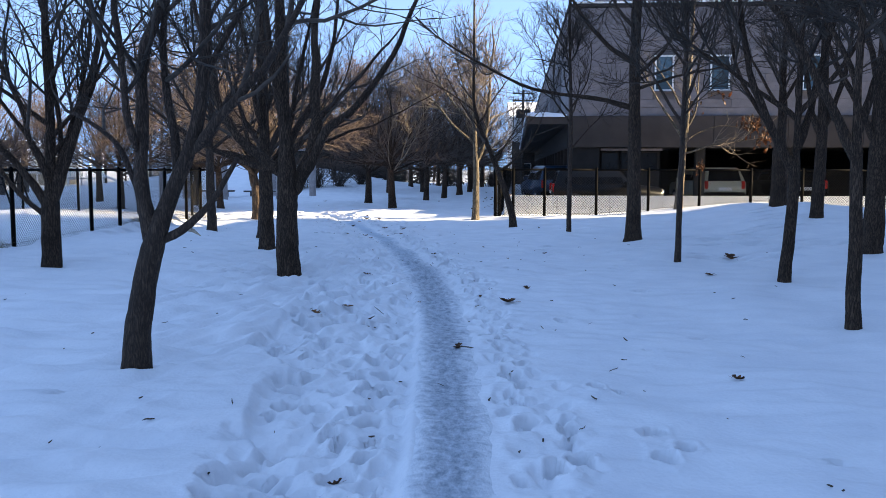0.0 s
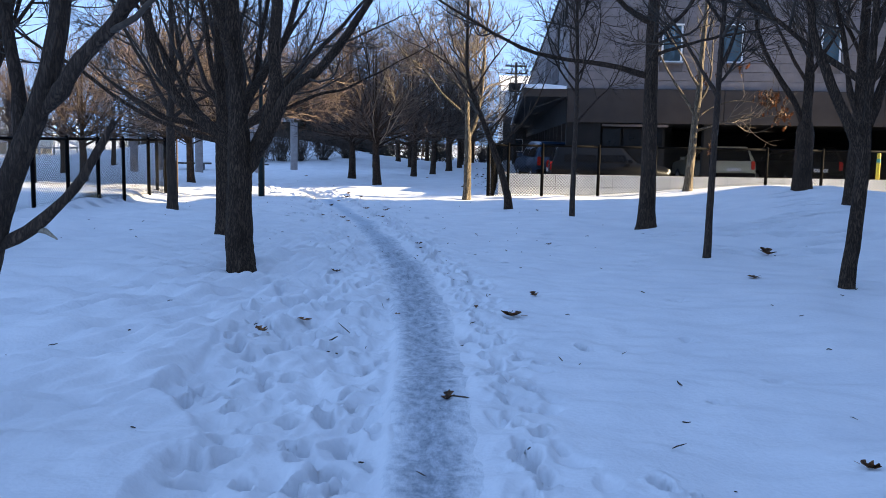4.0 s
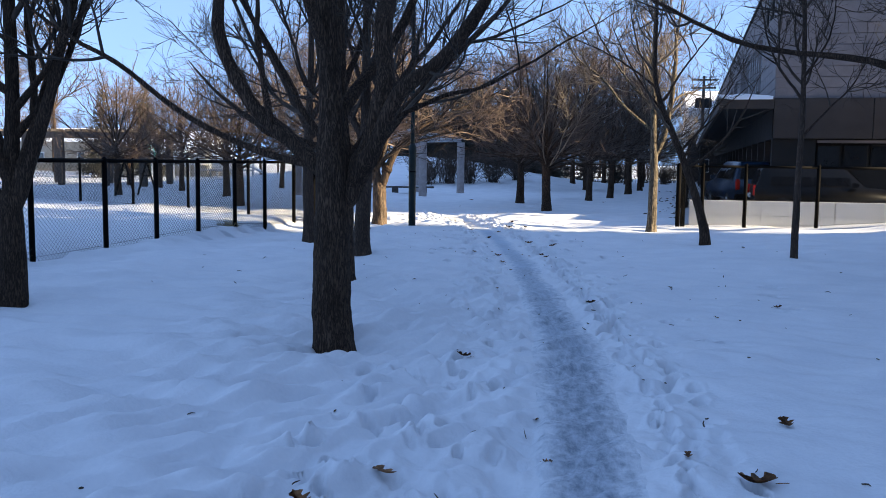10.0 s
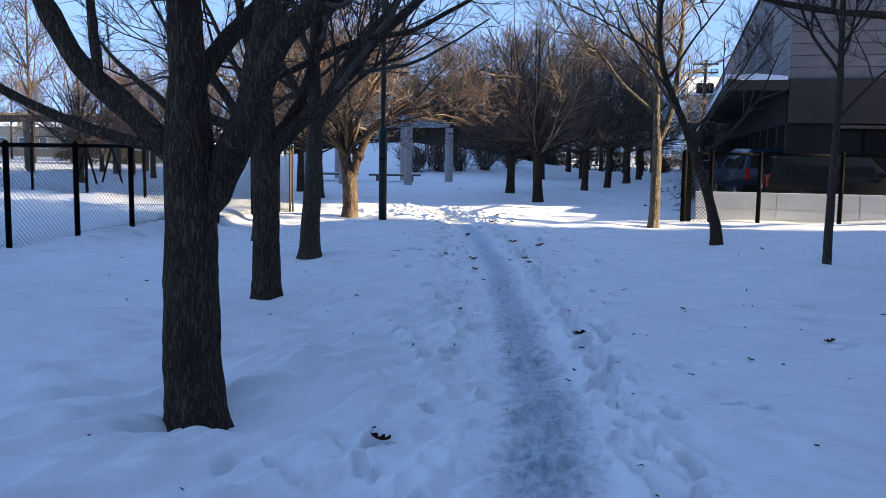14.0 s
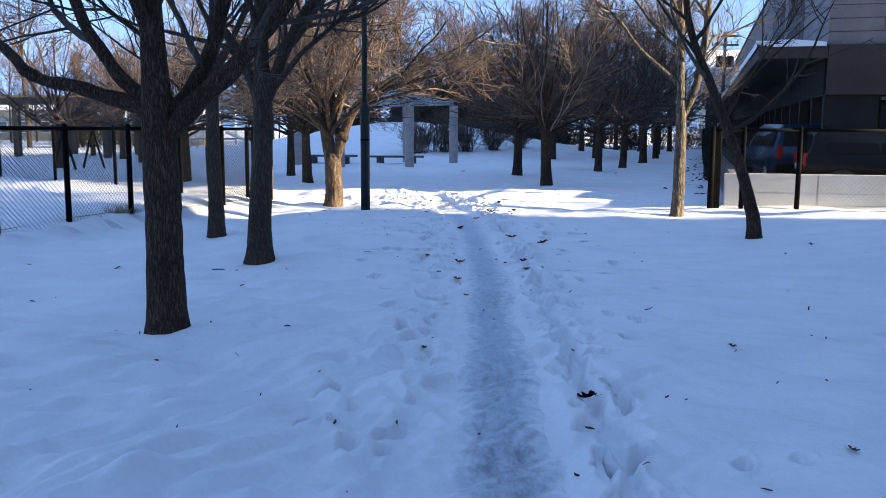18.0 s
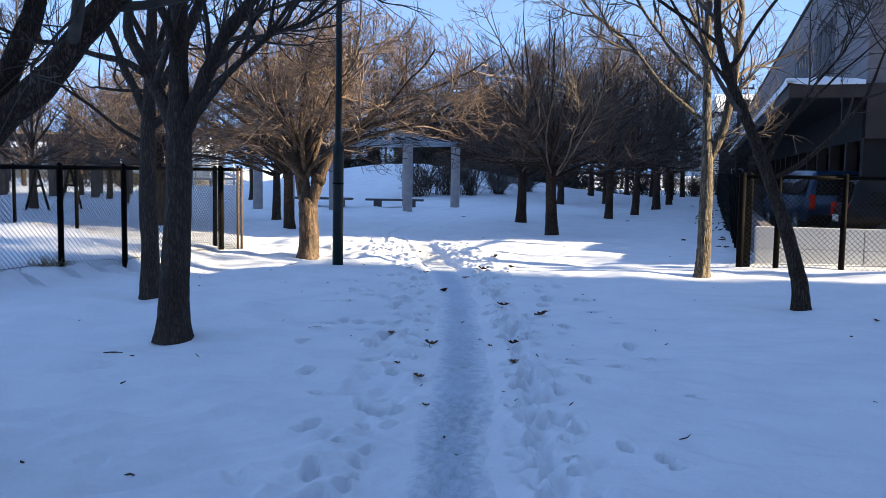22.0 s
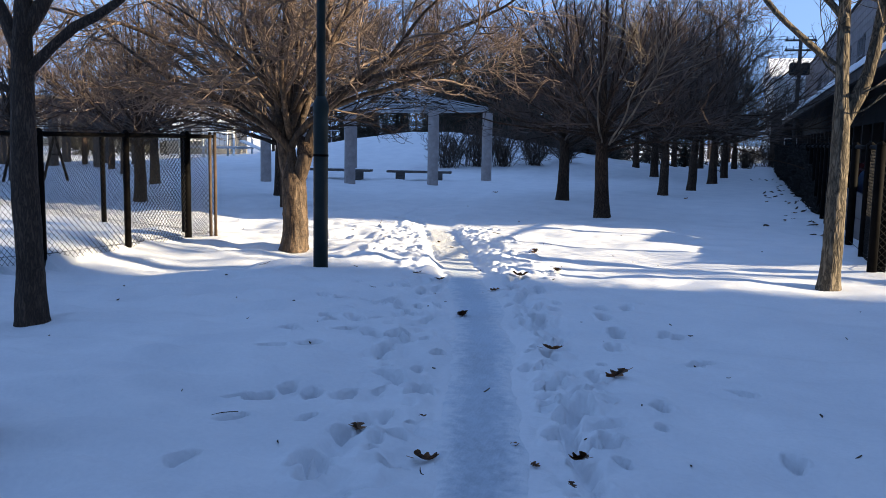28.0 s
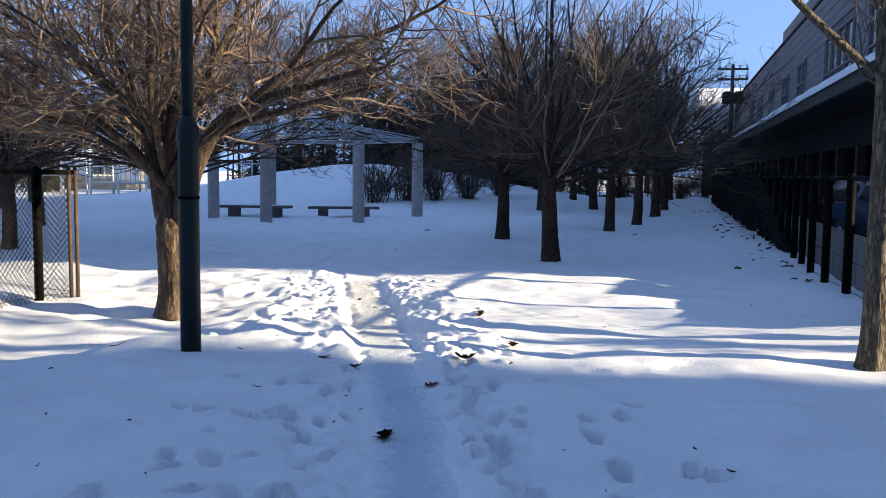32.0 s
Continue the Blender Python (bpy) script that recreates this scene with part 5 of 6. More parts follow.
def fences():
    left = [(-9.57, 10.4), (-9.42, 12.2), (-9.27, 14.0), (-9.12, 16.0), (-8.92, 18.05), (-8.82, 19.95), (-8.66, 21.45), (-8.48, 22.85), (-8.4, 24.5), (-8.28, 25.98), (-8.1, 27.5), (-8.1, 29.1), (-7.95, 29.55)]
    fence("chain_link_fence", left, 1.53, "black chain-link fence with round posts along a play area", bend_posts=(11,), thin_posts=(12,))
    back = [(-7.9, 29.62), (-8.58, 29.8), (-10.7, 30.6), (-13.4, 32.05), (-15.9, 33.0), (-18.8, 34.4), (-21.8, 35.8), (-25, 37.2)]
    fence("chain_link_fence", back, 1.53, "dark weathered chain-link fence closing the play area", thin_posts=(0,))
    right = [(1.69, 28.15), (2.27, 28.2), (3.28, 28.2), (4.95, 28.2), (6.63, 28.2), (8.28, 28.2), (9.94, 28.2), (11.6, 28.2), (13.7, 28.2), (15.5, 28.2), (17.2, 28.2), (19, 28.2)]
    fence("chain_link_fence", right, 1.56, "black chain-link fence in front of a parking area", bend_posts=(0,))
    # the side fence: close posts, then dry ivy on its far part
    side = [(1.82 + 0.083 * d, 28.3 + d) for d in (0, 1.75, 3.5, 5.2, 6.6, 7.65, 8.7, 9.7, 10.8, 11.9, 13.4, 15.0, 17, 19, 21, 24, 27, 30, 34, 38, 42)]
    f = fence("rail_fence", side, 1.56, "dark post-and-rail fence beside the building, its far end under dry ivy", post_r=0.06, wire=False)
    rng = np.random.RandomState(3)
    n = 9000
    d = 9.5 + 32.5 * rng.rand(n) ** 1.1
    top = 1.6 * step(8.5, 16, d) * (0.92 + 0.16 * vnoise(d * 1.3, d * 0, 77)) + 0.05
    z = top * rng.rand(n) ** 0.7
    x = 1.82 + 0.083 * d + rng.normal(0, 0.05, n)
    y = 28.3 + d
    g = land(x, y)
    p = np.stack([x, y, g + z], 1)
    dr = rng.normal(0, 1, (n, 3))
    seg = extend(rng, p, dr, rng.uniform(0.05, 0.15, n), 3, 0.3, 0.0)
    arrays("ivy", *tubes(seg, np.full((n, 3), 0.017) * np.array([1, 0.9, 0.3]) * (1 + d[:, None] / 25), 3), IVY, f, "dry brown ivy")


def low_wall():
    """Pale concrete wall between the fence and the parked cars."""
    root = empty("low_wall", 0, 0)
    x0, n = 2.03, 10
    for i in range(n):
        box("wall_panel", x0 + i * 1.75, x0 + i * 1.75 + 1.735, 28.85, 29.05, -0.15, 0.33, WALLC, root, bevel=0.008)
        box("wall_panel", x0 + i * 1.75, x0 + i * 1.75 + 1.735, 28.85, 29.05, 0.338, 0.70, WALLC, root, bevel=0.008)
    box("wall_core", x0 + 0.02, x0 + n * 1.75 - 0.03, 28.87, 29.03, -0.15, 0.69, JOINT, root)
    tagged(root, "low pale concrete panel wall behind the fence", "wall")
    # it turns the corner and runs on behind the side fence; darker colour stands for shade
    root = empty("low_wall", 2.14, 29.06, 0.0, -4.74)
    for i in range(14):
        for z0, z1 in ((-0.15, 0.33), (0.338, 0.70)):
            box("wall_panel", 0.0, 0.2, i * 1.75 + 0.01, i * 1.75 + 1.74, z0, z1, JOINT, root, bevel=0.008)
    box("wall_core", 0.02, 0.18, 0.02, 24.4, -0.15, 0.69, JOINT, root)
    tagged(root, "low concrete wall between side fence and garage, shade coloured in", "wall")


# ---- lamp post ----
def lamp_post(x, y):
    root = empty("street_lamp", x, y, ground_at(x, y) - 0.04)
    part("base_shaft", lathe_bm([(0.084, 0), (0.084, 1.80), (0.092, 1.82), (0.092, 1.90), (0.070, 1.95), (0.052, 2.0)], 24), GREEN, root, smooth=True)
    part("shaft", lathe_bm([(0.052, 1.98), (0.050, 3.0), (0.044, 5.3)], 20), GREEN, root, smooth=True)
    part("clamp_band", lathe_bm([(0.088, 1.32), (0.088, 1.345)], 24), BLACK, root)
    part("collar", lathe_bm([(0.07, 5.28), (0.09, 5.34), (0.07, 5.42)], 20), GREEN, root, smooth=True)
    part("lantern", lathe_bm([(0.07, 5.42), (0.15, 5.50), (0.19, 5.78), (0.17, 5.82)], 20), CLEARLENS, root, "cloudy lantern glass", smooth=True)
    part("hood", lathe_bm([(0.23, 5.80), (0.20, 5.88), (0.10, 5.98), (0.02, 6.04)], 20), GREEN, root, smooth=True)
    tagged(root, "dark green steel lamp post standing in snow", "lamp post")


# ---- pavilion ----
def pavilion():
    cx, cy = -10.9, 48.0
    root = empty("pavilion", cx, cy, 0.0)
    cols = [(-8.62, 46.0), (-7.26, 48.6), (-11.28, 44.95), (-13.6, 46.25), (-9.95, 50.9), (-13.2, 50.4), (-14.43, 45.0)]
    ring = [cols[i] for i in (2, 0, 1, 4, 5, 3)]
    for x, y in cols:
        g = ground_at(x, y)
        c = part("column", lathe_bm([(0.19, g - 0.1), (0.19, g + 0.02), (0.186, 1.3), (0.186, 2.52), (0.18, 2.56)], 22), CONCRETE, root, smooth=True)
        c.location = (x - cx, y - cy, 0)
    rod("tie_beam", (cols[2][0] - cx, cols[2][1] - cy, 2.62), (cols[6][0] - cx, cols[6][1] - cy, 2.62), 0.035, GREYPIPE, root)
    n = len(ring)
    for i in range(n):
        (x0, y0), (x1, y1) = ring[i], ring[(i + 1) % n]
        for o, z in ((0.0, 2.62), (0.0, 2.70)):
            rod("ring_beam", (x0 - cx, y0 - cy, z), (x1 - cx, y1 - cy, z), 0.035, GREYPIPE, root)
        for k in range(3):
            f = k / 3
            x, y = x0 + (x1 - x0) * f - cx, y0 + (y1 - y0) * f - cy
            rod("rafter", (x * 1.08, y * 1.08, 2.70), (x * 0.12, y * 0.12, 3.32), 0.019, GREYPIPE, root)
    for s, z in ((0.6, 3.01),):
        for i in range(n):
            (x0, y0), (x1, y1) = ring[i], ring[(i + 1) % n]
            rod("hoop", ((x0 - cx) * s, (y0 - cy) * s, z), ((x1 - cx) * s, (y1 - cy) * s, z), 0.019, GREYPIPE, root)
    part("crown_ring", lathe_bm([(0.45, 3.30), (0.47, 3.34), (0.45, 3.40)], 20), GREYPIPE, root)
    tagged(root, "round garden pavilion of concrete columns with open radial metal roof", "pavilion")


def bench(x, y, rz, ln=2.45):
    root = empty("bench", x, y, ground_at(x, y) - 0.02, rz)
    for i in range(3):
        box("slat", -ln / 2, ln / 2, -0.24 + i * 0.165, -0.085 + i * 0.165, 0.30, 0.38, BENCH, root, bevel=0.008)
    for sx in (-0.72, 0.72):
        box("support", sx - 0.16, sx + 0.16, -0.2, 0.2, -0.02, 0.30, BENCH, root, bevel=0.01)
    box("snow_rest", -ln * 0.1, ln * 0.47, -0.1, 0.2, 0.38, 0.41, SNOWCAP, root, "thin snow", bevel=0.012)
    return tagged(root, "low backless dark timber bench in snow", "bench", "benches of the pavilion")


# ---- the building ----
def building():
    root = empty("office_building", 3.17, 33.27, 0.0, -4.74)
    W, D, zb, zc, zr = 15.0, 62.0, 2.40, 3.57, 7.62
    # canopy round the ground floor
    box("fascia_panel", 0.0, 1.544, 0.0, 0.12, 3.27, zc, FASCIA, root, bevel=0.01)
    for i in range(5):
        box("fascia_panel", 1.55 + i * 2.69 + 0.006, 1.55 + i * 2.69 + 2.684, 0.0, 0.12, zb, zc, FASCIA, root, bevel=0.01)
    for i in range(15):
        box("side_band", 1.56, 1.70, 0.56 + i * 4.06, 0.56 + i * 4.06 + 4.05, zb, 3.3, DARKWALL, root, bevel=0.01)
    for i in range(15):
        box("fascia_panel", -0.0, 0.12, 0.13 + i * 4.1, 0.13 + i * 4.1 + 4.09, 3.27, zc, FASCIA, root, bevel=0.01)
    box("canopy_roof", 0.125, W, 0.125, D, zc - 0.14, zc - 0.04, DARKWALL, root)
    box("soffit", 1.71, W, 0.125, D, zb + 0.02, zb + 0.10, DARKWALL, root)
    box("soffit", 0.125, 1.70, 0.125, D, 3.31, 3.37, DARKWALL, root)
    # snow on the ledge, lumpy towards its edge
    rng = np.random.RandomState(9)
    ys = np.concatenate([[-0.05, -0.045], np.linspace(0.1, D, 130)])
    us = np.linspace(-0.04, 1.5, 9)
    U, Y = np.meshgrid(us, ys)
    Z = zc + 0.02 + 0.13 * np.clip(np.sin(np.pi * np.clip((U + 0.04) / 1.9, 0, 1)), 0, 1) ** 0.5 * (0.8 + 0.7 * vnoise(U * 2, Y * 0.6, 91)) + 0.03 * vnoise(U * 6, Y * 3, 92)
    Z[0, :] = zc - 0.03
    Z[:, 1] += 0.06 * (0.7 + vnoise(Y[:, 1] * 0.9, Y[:, 1] * 0, 93))
    Z[:, 0] = zc - 0.03
    U[:, 0] = -0.05
    U[:, 1] = -0.075
    nr, nc = U.shape
    idx = np.arange(nr * nc).reshape(nr, nc)
    arrays("ledge_snow", np.stack([U, Y, Z], -1).reshape(-1, 3), np.stack([idx[:-1, :-1], idx[:-1, 1:], idx[1:, 1:], idx[1:, :-1]], -1).reshape(-1, 4), SNOWCAP, root, "snow lying on the ledge")
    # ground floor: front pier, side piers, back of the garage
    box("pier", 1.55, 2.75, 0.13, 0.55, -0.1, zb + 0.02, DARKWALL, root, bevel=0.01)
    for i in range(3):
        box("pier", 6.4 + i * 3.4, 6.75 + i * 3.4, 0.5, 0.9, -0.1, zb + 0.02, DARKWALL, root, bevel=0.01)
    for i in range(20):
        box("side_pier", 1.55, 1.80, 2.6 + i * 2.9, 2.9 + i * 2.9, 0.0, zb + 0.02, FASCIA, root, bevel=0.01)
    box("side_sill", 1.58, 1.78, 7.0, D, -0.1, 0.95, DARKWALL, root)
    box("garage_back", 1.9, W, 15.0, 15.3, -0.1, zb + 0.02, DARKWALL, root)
    # dark wall added to stop daylight coming through from the far end
    box("garage_light_stop", 3.4, 3.7, 15.3, D, -0.1, zb + 0.02, DARKWALL, root)
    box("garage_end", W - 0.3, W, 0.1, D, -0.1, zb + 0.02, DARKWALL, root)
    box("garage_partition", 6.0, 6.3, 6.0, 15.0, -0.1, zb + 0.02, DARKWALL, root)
    box("garage_floor", 0.1, W, -3.6, D, 0.02, 0.10, ASPHALT, root)
    box("lintel_bar", 2.8, 5.1, 0.2, 0.3, 2.28, 2.36, PANEL, root, "greyish lintel strip")
    # glazed booth inside the garage
    for x0, x1 in ((2.85, 3.55), (3.6, 4.3), (4.35, 5.05)):
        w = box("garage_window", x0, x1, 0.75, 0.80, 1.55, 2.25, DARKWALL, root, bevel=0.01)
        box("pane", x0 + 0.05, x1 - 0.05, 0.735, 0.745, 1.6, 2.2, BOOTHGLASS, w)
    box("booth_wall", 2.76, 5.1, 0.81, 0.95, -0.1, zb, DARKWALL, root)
    # upper floors
    box("upper_wall", 1.60, W - 0.05, 0.16, D - 0.05, zc - 0.1, zr - 0.05, JOINT, root)
    box("roof", 1.5, W, 0.06, D, zr - 0.02, zr + 0.10, FASCIA, root, bevel=0.02)
    box("roof_snow", 1.75, W - 0.2, 0.3, D - 0.2, zr + 0.10, zr + 0.22, SNOWCAP, root, "snow on the roof", bevel=0.05)
    # unseen storey added so that the roof's shadow reaches further over the park
    box("plant_room", 4.5, 12.5, 3.0, 56.0, zr + 0.1, zr + 4.6, PANEL, root)
    wins = [(4.75, 5.40), (6.78, 7.45), (10.1, 10.72), (13.2, 13.85)]
    for x0, x1 in wins:
        window(root, x0, x1, 4.55, 5.75, 0)
    sides = [(5.9, 10.4, 4.3, 6.0), (12.5, 17.1, 4.3, 6.0), (21.5, 23.5, 4.6, 5.9), (26.5, 28.5, 4.6, 5.9), (32, 34, 4.6, 5.9), (37.5, 39.5, 4.6, 5.9), (43, 45, 4.6, 5.9)]
    for y0, y1, z0, z1 in sides:
        window(root, y0, y1, z0, z1, 1)
    # dark openings high on the side
    for y0 in (1.6, 3.4):
        w = box("louvre", 1.50, 1.58, y0, y0 + 0.9, 6.2, 6.75, DARKWALL, root, bevel=0.01)
        for k in range(5):
            box("blade", 1.485, 1.50, y0 + 0.05, y0 + 0.85, 6.26 + k * 0.095, 6.31 + k * 0.095, JOINT, w)
    tagged(root, "grey-pink clad office building over an open ground-floor garage", "building")
    return root, wins, sides


def window(root, a0, a1, z0, z1, side):
    frame_mat = PANEL if side else WHITEPAINT
    def bx(name, a, b, d0, d1, c, d, m, p, bev=0.0):
        return box(name, d0, d1, a, b, c, d, m, p, bevel=bev) if side else box(name, a, b, d0, d1, c, d, m, p, bevel=bev)
    base = 1.60 if side else 0.16
    w = bx("window", a0 - 0.05, a1 + 0.05, base - 0.05, base - 0.03, z0 - 0.05, z1 + 0.05, WINGLASS, root)
    n = max(1, round((a1 - a0) / 1.15))
    f0, f1 = base - 0.12, base - 0.055
    bx("window_frame", a0 - 0.06, a1 + 0.06, f0, f1, z1, z1 + 0.06, frame_mat, w, 0.006)
    bx("window_frame", a0 - 0.06, a1 + 0.06, f0, f1, z0 - 0.06, z0, frame_mat, w, 0.006)
    for k in range(n + 1):
        x = a0 + (a1 - a0) * k / n
        bx("mullion", x - 0.03, x + 0.03, f0 + 0.005, f1, z0, z1, frame_mat, w, 0.006)
    if n > 1:
        bx("transom", a0, a1, f0 + 0.01, f1, z0 + 0.55, z0 + 0.60, frame_mat, w)
    bx("window_sill", a0 - 0.1, a1 + 0.1, base - 0.18, base - 0.05, z0 - 0.11, z0 - 0.06, JOINT, w, 0.006)


def cladding(root, wins, sides):
    """Panels of the upper walls, laid in courses and left out at the windows."""
    rng = random.Random(8)
    cache = {}

    def piece(a0, a1, z0, z1, side):
        key = (round(a1 - a0, 3), round(z1 - z0, 3), side)
        if key not in cache:
            w, h = a1 - a0 - 0.012, z1 - z0 - 0.012
            bm = box_bm(-0.045, 0, 0, w, 0, h, 0.006) if side else box_bm(0, w, -0.045, 0, 0, h, 0.006)
            me = bpy.data.meshes.new("panel")
            bm.to_mesh(me)
            bm.free()
            me.materials.append(PANEL)
            cache[key] = me
        ob = new("panel", cache[key])
        ob.parent = root
        off = rng.uniform(-0.004, 0.004)
        ob.location = (1.60 + off, a0, z0) if side else (a0, 0.16 + off, z0)

    def course(lo, hi, width, z0, z1, holes, side, shift):
        cuts = sorted({lo, hi, *[min(hi, max(lo, lo + shift + width * k)) for k in range(int((hi - lo) / width) + 2)]})
        spans = list(zip(cuts, cuts[1:]))
        for h0, h1, hz0, hz1 in holes:
            if z1 <= hz0 - 0.02 or z0 >= hz1 + 0.02:
                continue
            out = []
            for s, e in spans:
                if e <= h0 or s >= h1:
                    out.append((s, e))
                else:
                    if s < h0:
                        out.append((s, h0))
                    if e > h1:
                        out.append((h1, e))
            spans = out
        for s, e in spans:
            if e - s > 0.08:
                piece(s, e, z0, z1, side)

    zs = np.linspace(3.58, 7.58, 14)
    for i in range(13):
        course(1.56, 14.9, 2.4, zs[i], zs[i + 1], [(a - 0.07, b + 0.07, 4.5, 5.8) for a, b in wins], 0, 1.2 * (i % 2))
        course(0.16, 60.0, 4.8, zs[i], zs[i + 1], [(a - 0.07, b + 0.07, c - 0.06, d + 0.06) for a, b, c, d in sides], 1, 2.4 * (i % 2))


# ---- vehicles ----
def car(x, y, z, rz, paint, label, L=4.4, Wd=1.8, H=1.5, suv=False):
    root = empty("car", x, y, z, rz)
    # side profile, nose towards +x
    if suv:
        prof = [(-0.50, 0.28), (-0.50, 0.62), (-0.485, 0.66), (-0.45, 0.97), (-0.42, 1.0), (0.06, 1.0), (0.10, 0.98), (0.22, 0.64), (0.46, 0.58), (0.495, 0.5), (0.50, 0.26)]
    else:
        prof = [(-0.50, 0.28), (-0.49, 0.60), (-0.40, 0.66), (-0.27, 0.96), (-0.2, 1.0), (0.06, 1.0), (0.11, 0.97), (0.24, 0.66), (0.44, 0.57), (0.49, 0.48), (0.50, 0.26)]
    bm = bmesh.new()
    rows = []
    for f, inset in ((-0.5, 0.10), (-0.46, 0.0), (0.46, 0.0), (0.5, 0.10)):
        row = []
        for px, pz in prof:
            tuck = 0.14 * Wd * max(0, (pz - 0.62) / 0.38)
            yy = f * Wd
            yy -= math.copysign(tuck, yy)
            row.append(bm.verts.new((px * L * (1 - 0.06 * inset), yy, pz * H - inset * 0.25 * H * (0 if pz < 0.3 else 0.25))))
        rows.append(row)
    for a, b in zip(rows, rows[1:]):
        for i in range(len(prof) - 1):
            bm.faces.new((a[i], a[i + 1], b[i + 1], b[i]))
    bm.faces.new(rows[0])
    bm.faces.new(rows[-1][::-1])
    for a, b in zip(rows, rows[1:]):
        bm.faces.new((a[0], b[0], b[-1], a[-1]))
    bmesh.ops.recalc_face_normals(bm, faces=bm.faces)
    bmesh.ops.bevel(bm, geom=[e for e in bm.edges if e.calc_face_angle(0) > 0.35], offset=0.035, segments=2, affect="EDGES")
    part("body", bm, paint, root, smooth=True)
    # glazing, lamps, bumpers, plate, wheels
    bx = -0.505 * L if suv else -0.345 * L
    rw = bmesh.new()
    z0, z1 = (0.66, 0.94) if suv else (0.70, 0.93)
    x0, x1 = (-0.487 * L, -0.456 * L) if suv else (-0.392 * L, -0.285 * L)
    q = [rw.verts.new(p) for p in ((x0 - 0.02, -0.38 * Wd, z0 * H), (x0 - 0.02, 0.38 * Wd, z0 * H), (x1 - 0.02, 0.33 * Wd, z1 * H), (x1 - 0.02, -0.33 * Wd, z1 * H))]
    rw.faces.new(q)
    bmesh.ops.solidify(rw, geom=rw.faces[:], thickness=0.01)
    part("rear_window", rw, BOOTHGLASS, root)
    ws = bmesh.new()
    q = [ws.verts.new(p) for p in ((0.225 * L, -0.38 * Wd, 0.67 * H), (0.225 * L, 0.38 * Wd, 0.67 * H), (0.122 * L, 0.33 * Wd, 0.95 * H), (0.122 * L, -0.33 * Wd, 0.95 * H))]
    ws.faces.new(q[::-1])
    bmesh.ops.solidify(ws, geom=ws.faces[:], thickness=0.01)
    part("windscreen", ws, BOOTHGLASS, root)
    for s in (-1, 1):
        for a, b in ((-0.40 if suv else -0.27, -0.14), (-0.12, 0.11)):
            sw = bmesh.new()
            ya, yb = s * (0.5 * Wd - 0.012), s * (0.5 * Wd - 0.135 * Wd + 0.02)
            q = [sw.verts.new(p) for p in ((a * L, ya, 0.66 * H), (b * L + 0.08, ya, 0.66 * H), (b * L, yb, 0.93 * H), (a * L + 0.06, yb, 0.93 * H))]
            sw.faces.new(q if s < 0 else q[::-1])
            bmesh.ops.solidify(sw, geom=sw.faces[:], thickness=0.02)
            part("side_window", sw, BOOTHGLASS, root)
        box("tail_light", -0.512 * L, -0.47 * L, s * 0.42 * Wd - 0.065, s * 0.42 * Wd + 0.065, 0.46 * H, (0.66 if suv else 0.60) * H, REDLENS, root, "red tail light", bevel=0.02)
        box("headlight", 0.455 * L, 0.503 * L, s * 0.36 * Wd - 0.14, s * 0.36 * Wd + 0.14, 0.43 * H, 0.53 * H, CLEARLENS, root, "clear headlight", bevel=0.02)
        box("mirror", 0.13 * L, 0.17 * L, s * (0.5 * Wd + 0.08) - 0.08, s * (0.5 * Wd + 0.08) + 0.08, 0.64 * H, 0.72 * H, paint, root, bevel=0.02)
        for fx in (-0.31, 0.32):
            wx, wy = fx * L, s * (0.5 * Wd - 0.10)
            t = part("wheel", rod_bm((wx, wy - 0.11, 0.32), (wx, wy + 0.11, 0.32), 0.32, k=24), RUBBER, root, smooth=False)
            part("rim", rod_bm((wx, wy + s * 0.10, 0.32), (wx, wy + s * 0.125, 0.32), 0.2, 0.18, k=16), RIM, t)
    box("rear_bumper", -0.515 * L, -0.47 * L, -0.47 * Wd, 0.47 * Wd, 0.24 * H, 0.38 * H, BLACK, root, bevel=0.03)
    box("front_bumper", 0.47 * L, 0.512 * L, -0.47 * Wd, 0.47 * Wd, 0.22 * H, 0.36 * H, BLACK, root, bevel=0.03)
    box("grille", 0.485 * L, 0.506 * L, -0.2 * Wd, 0.2 * Wd, 0.38 * H, 0.48 * H, BLACK, root, bevel=0.015)
    box("number_plate", -0.522 * L, -0.513 * L, -0.26, 0.26, 0.42 * H, 0.50 * H, PLATE, root, bevel=0.004)
    return tagged(root, label, "car", "parked cars")


def cars():
    car(4.45, 36.15, 0.10, 94.7, CAR_BLUE, "dark blue hatchback parked under the canopy", L=4.2, Wd=1.75, H=1.62, suv=True)
    car(5.15, 41.2, 0.10, 94.7, CAR_MAROON, "maroon saloon parked behind the fence", L=4.3, Wd=1.75, H=1.45)
    car(5.87, 31.5, 0.10, -3, CAR_DARK, "black hatchback parked along the low wall", L=3.85, Wd=1.75, H=1.47, suv=True)
    car(10.95, 36.45, 0.10, 92, CAR_CREAM, "cream van-like estate car parked in the garage", L=4.5, Wd=1.74, H=1.56, suv=True)
    car(14.2, 36.4, 0.10, 90, CAR_DARK, "black estate car parked in the garage", L=4.5, Wd=1.8, H=1.6, suv=True)


def marker_post():
    root = empty("marker_post", 14.0, 29.6, 0.1)
    part("post", lathe_bm([(0.06, -0.05), (0.06, 1.35), (0.045, 1.42)], 14), YELLOW, root, smooth=True)
    part("band", lathe_bm([(0.063, 1.12), (0.063, 1.24)], 14), TEAL, root, "green band")
    part("foot", lathe_bm([(0.16, -0.05), (0.15, 0.03), (0.08, 0.06)], 14), RUBBER, root)
    tagged(root, "yellow marker post with a green band by the parking area", "bollard")


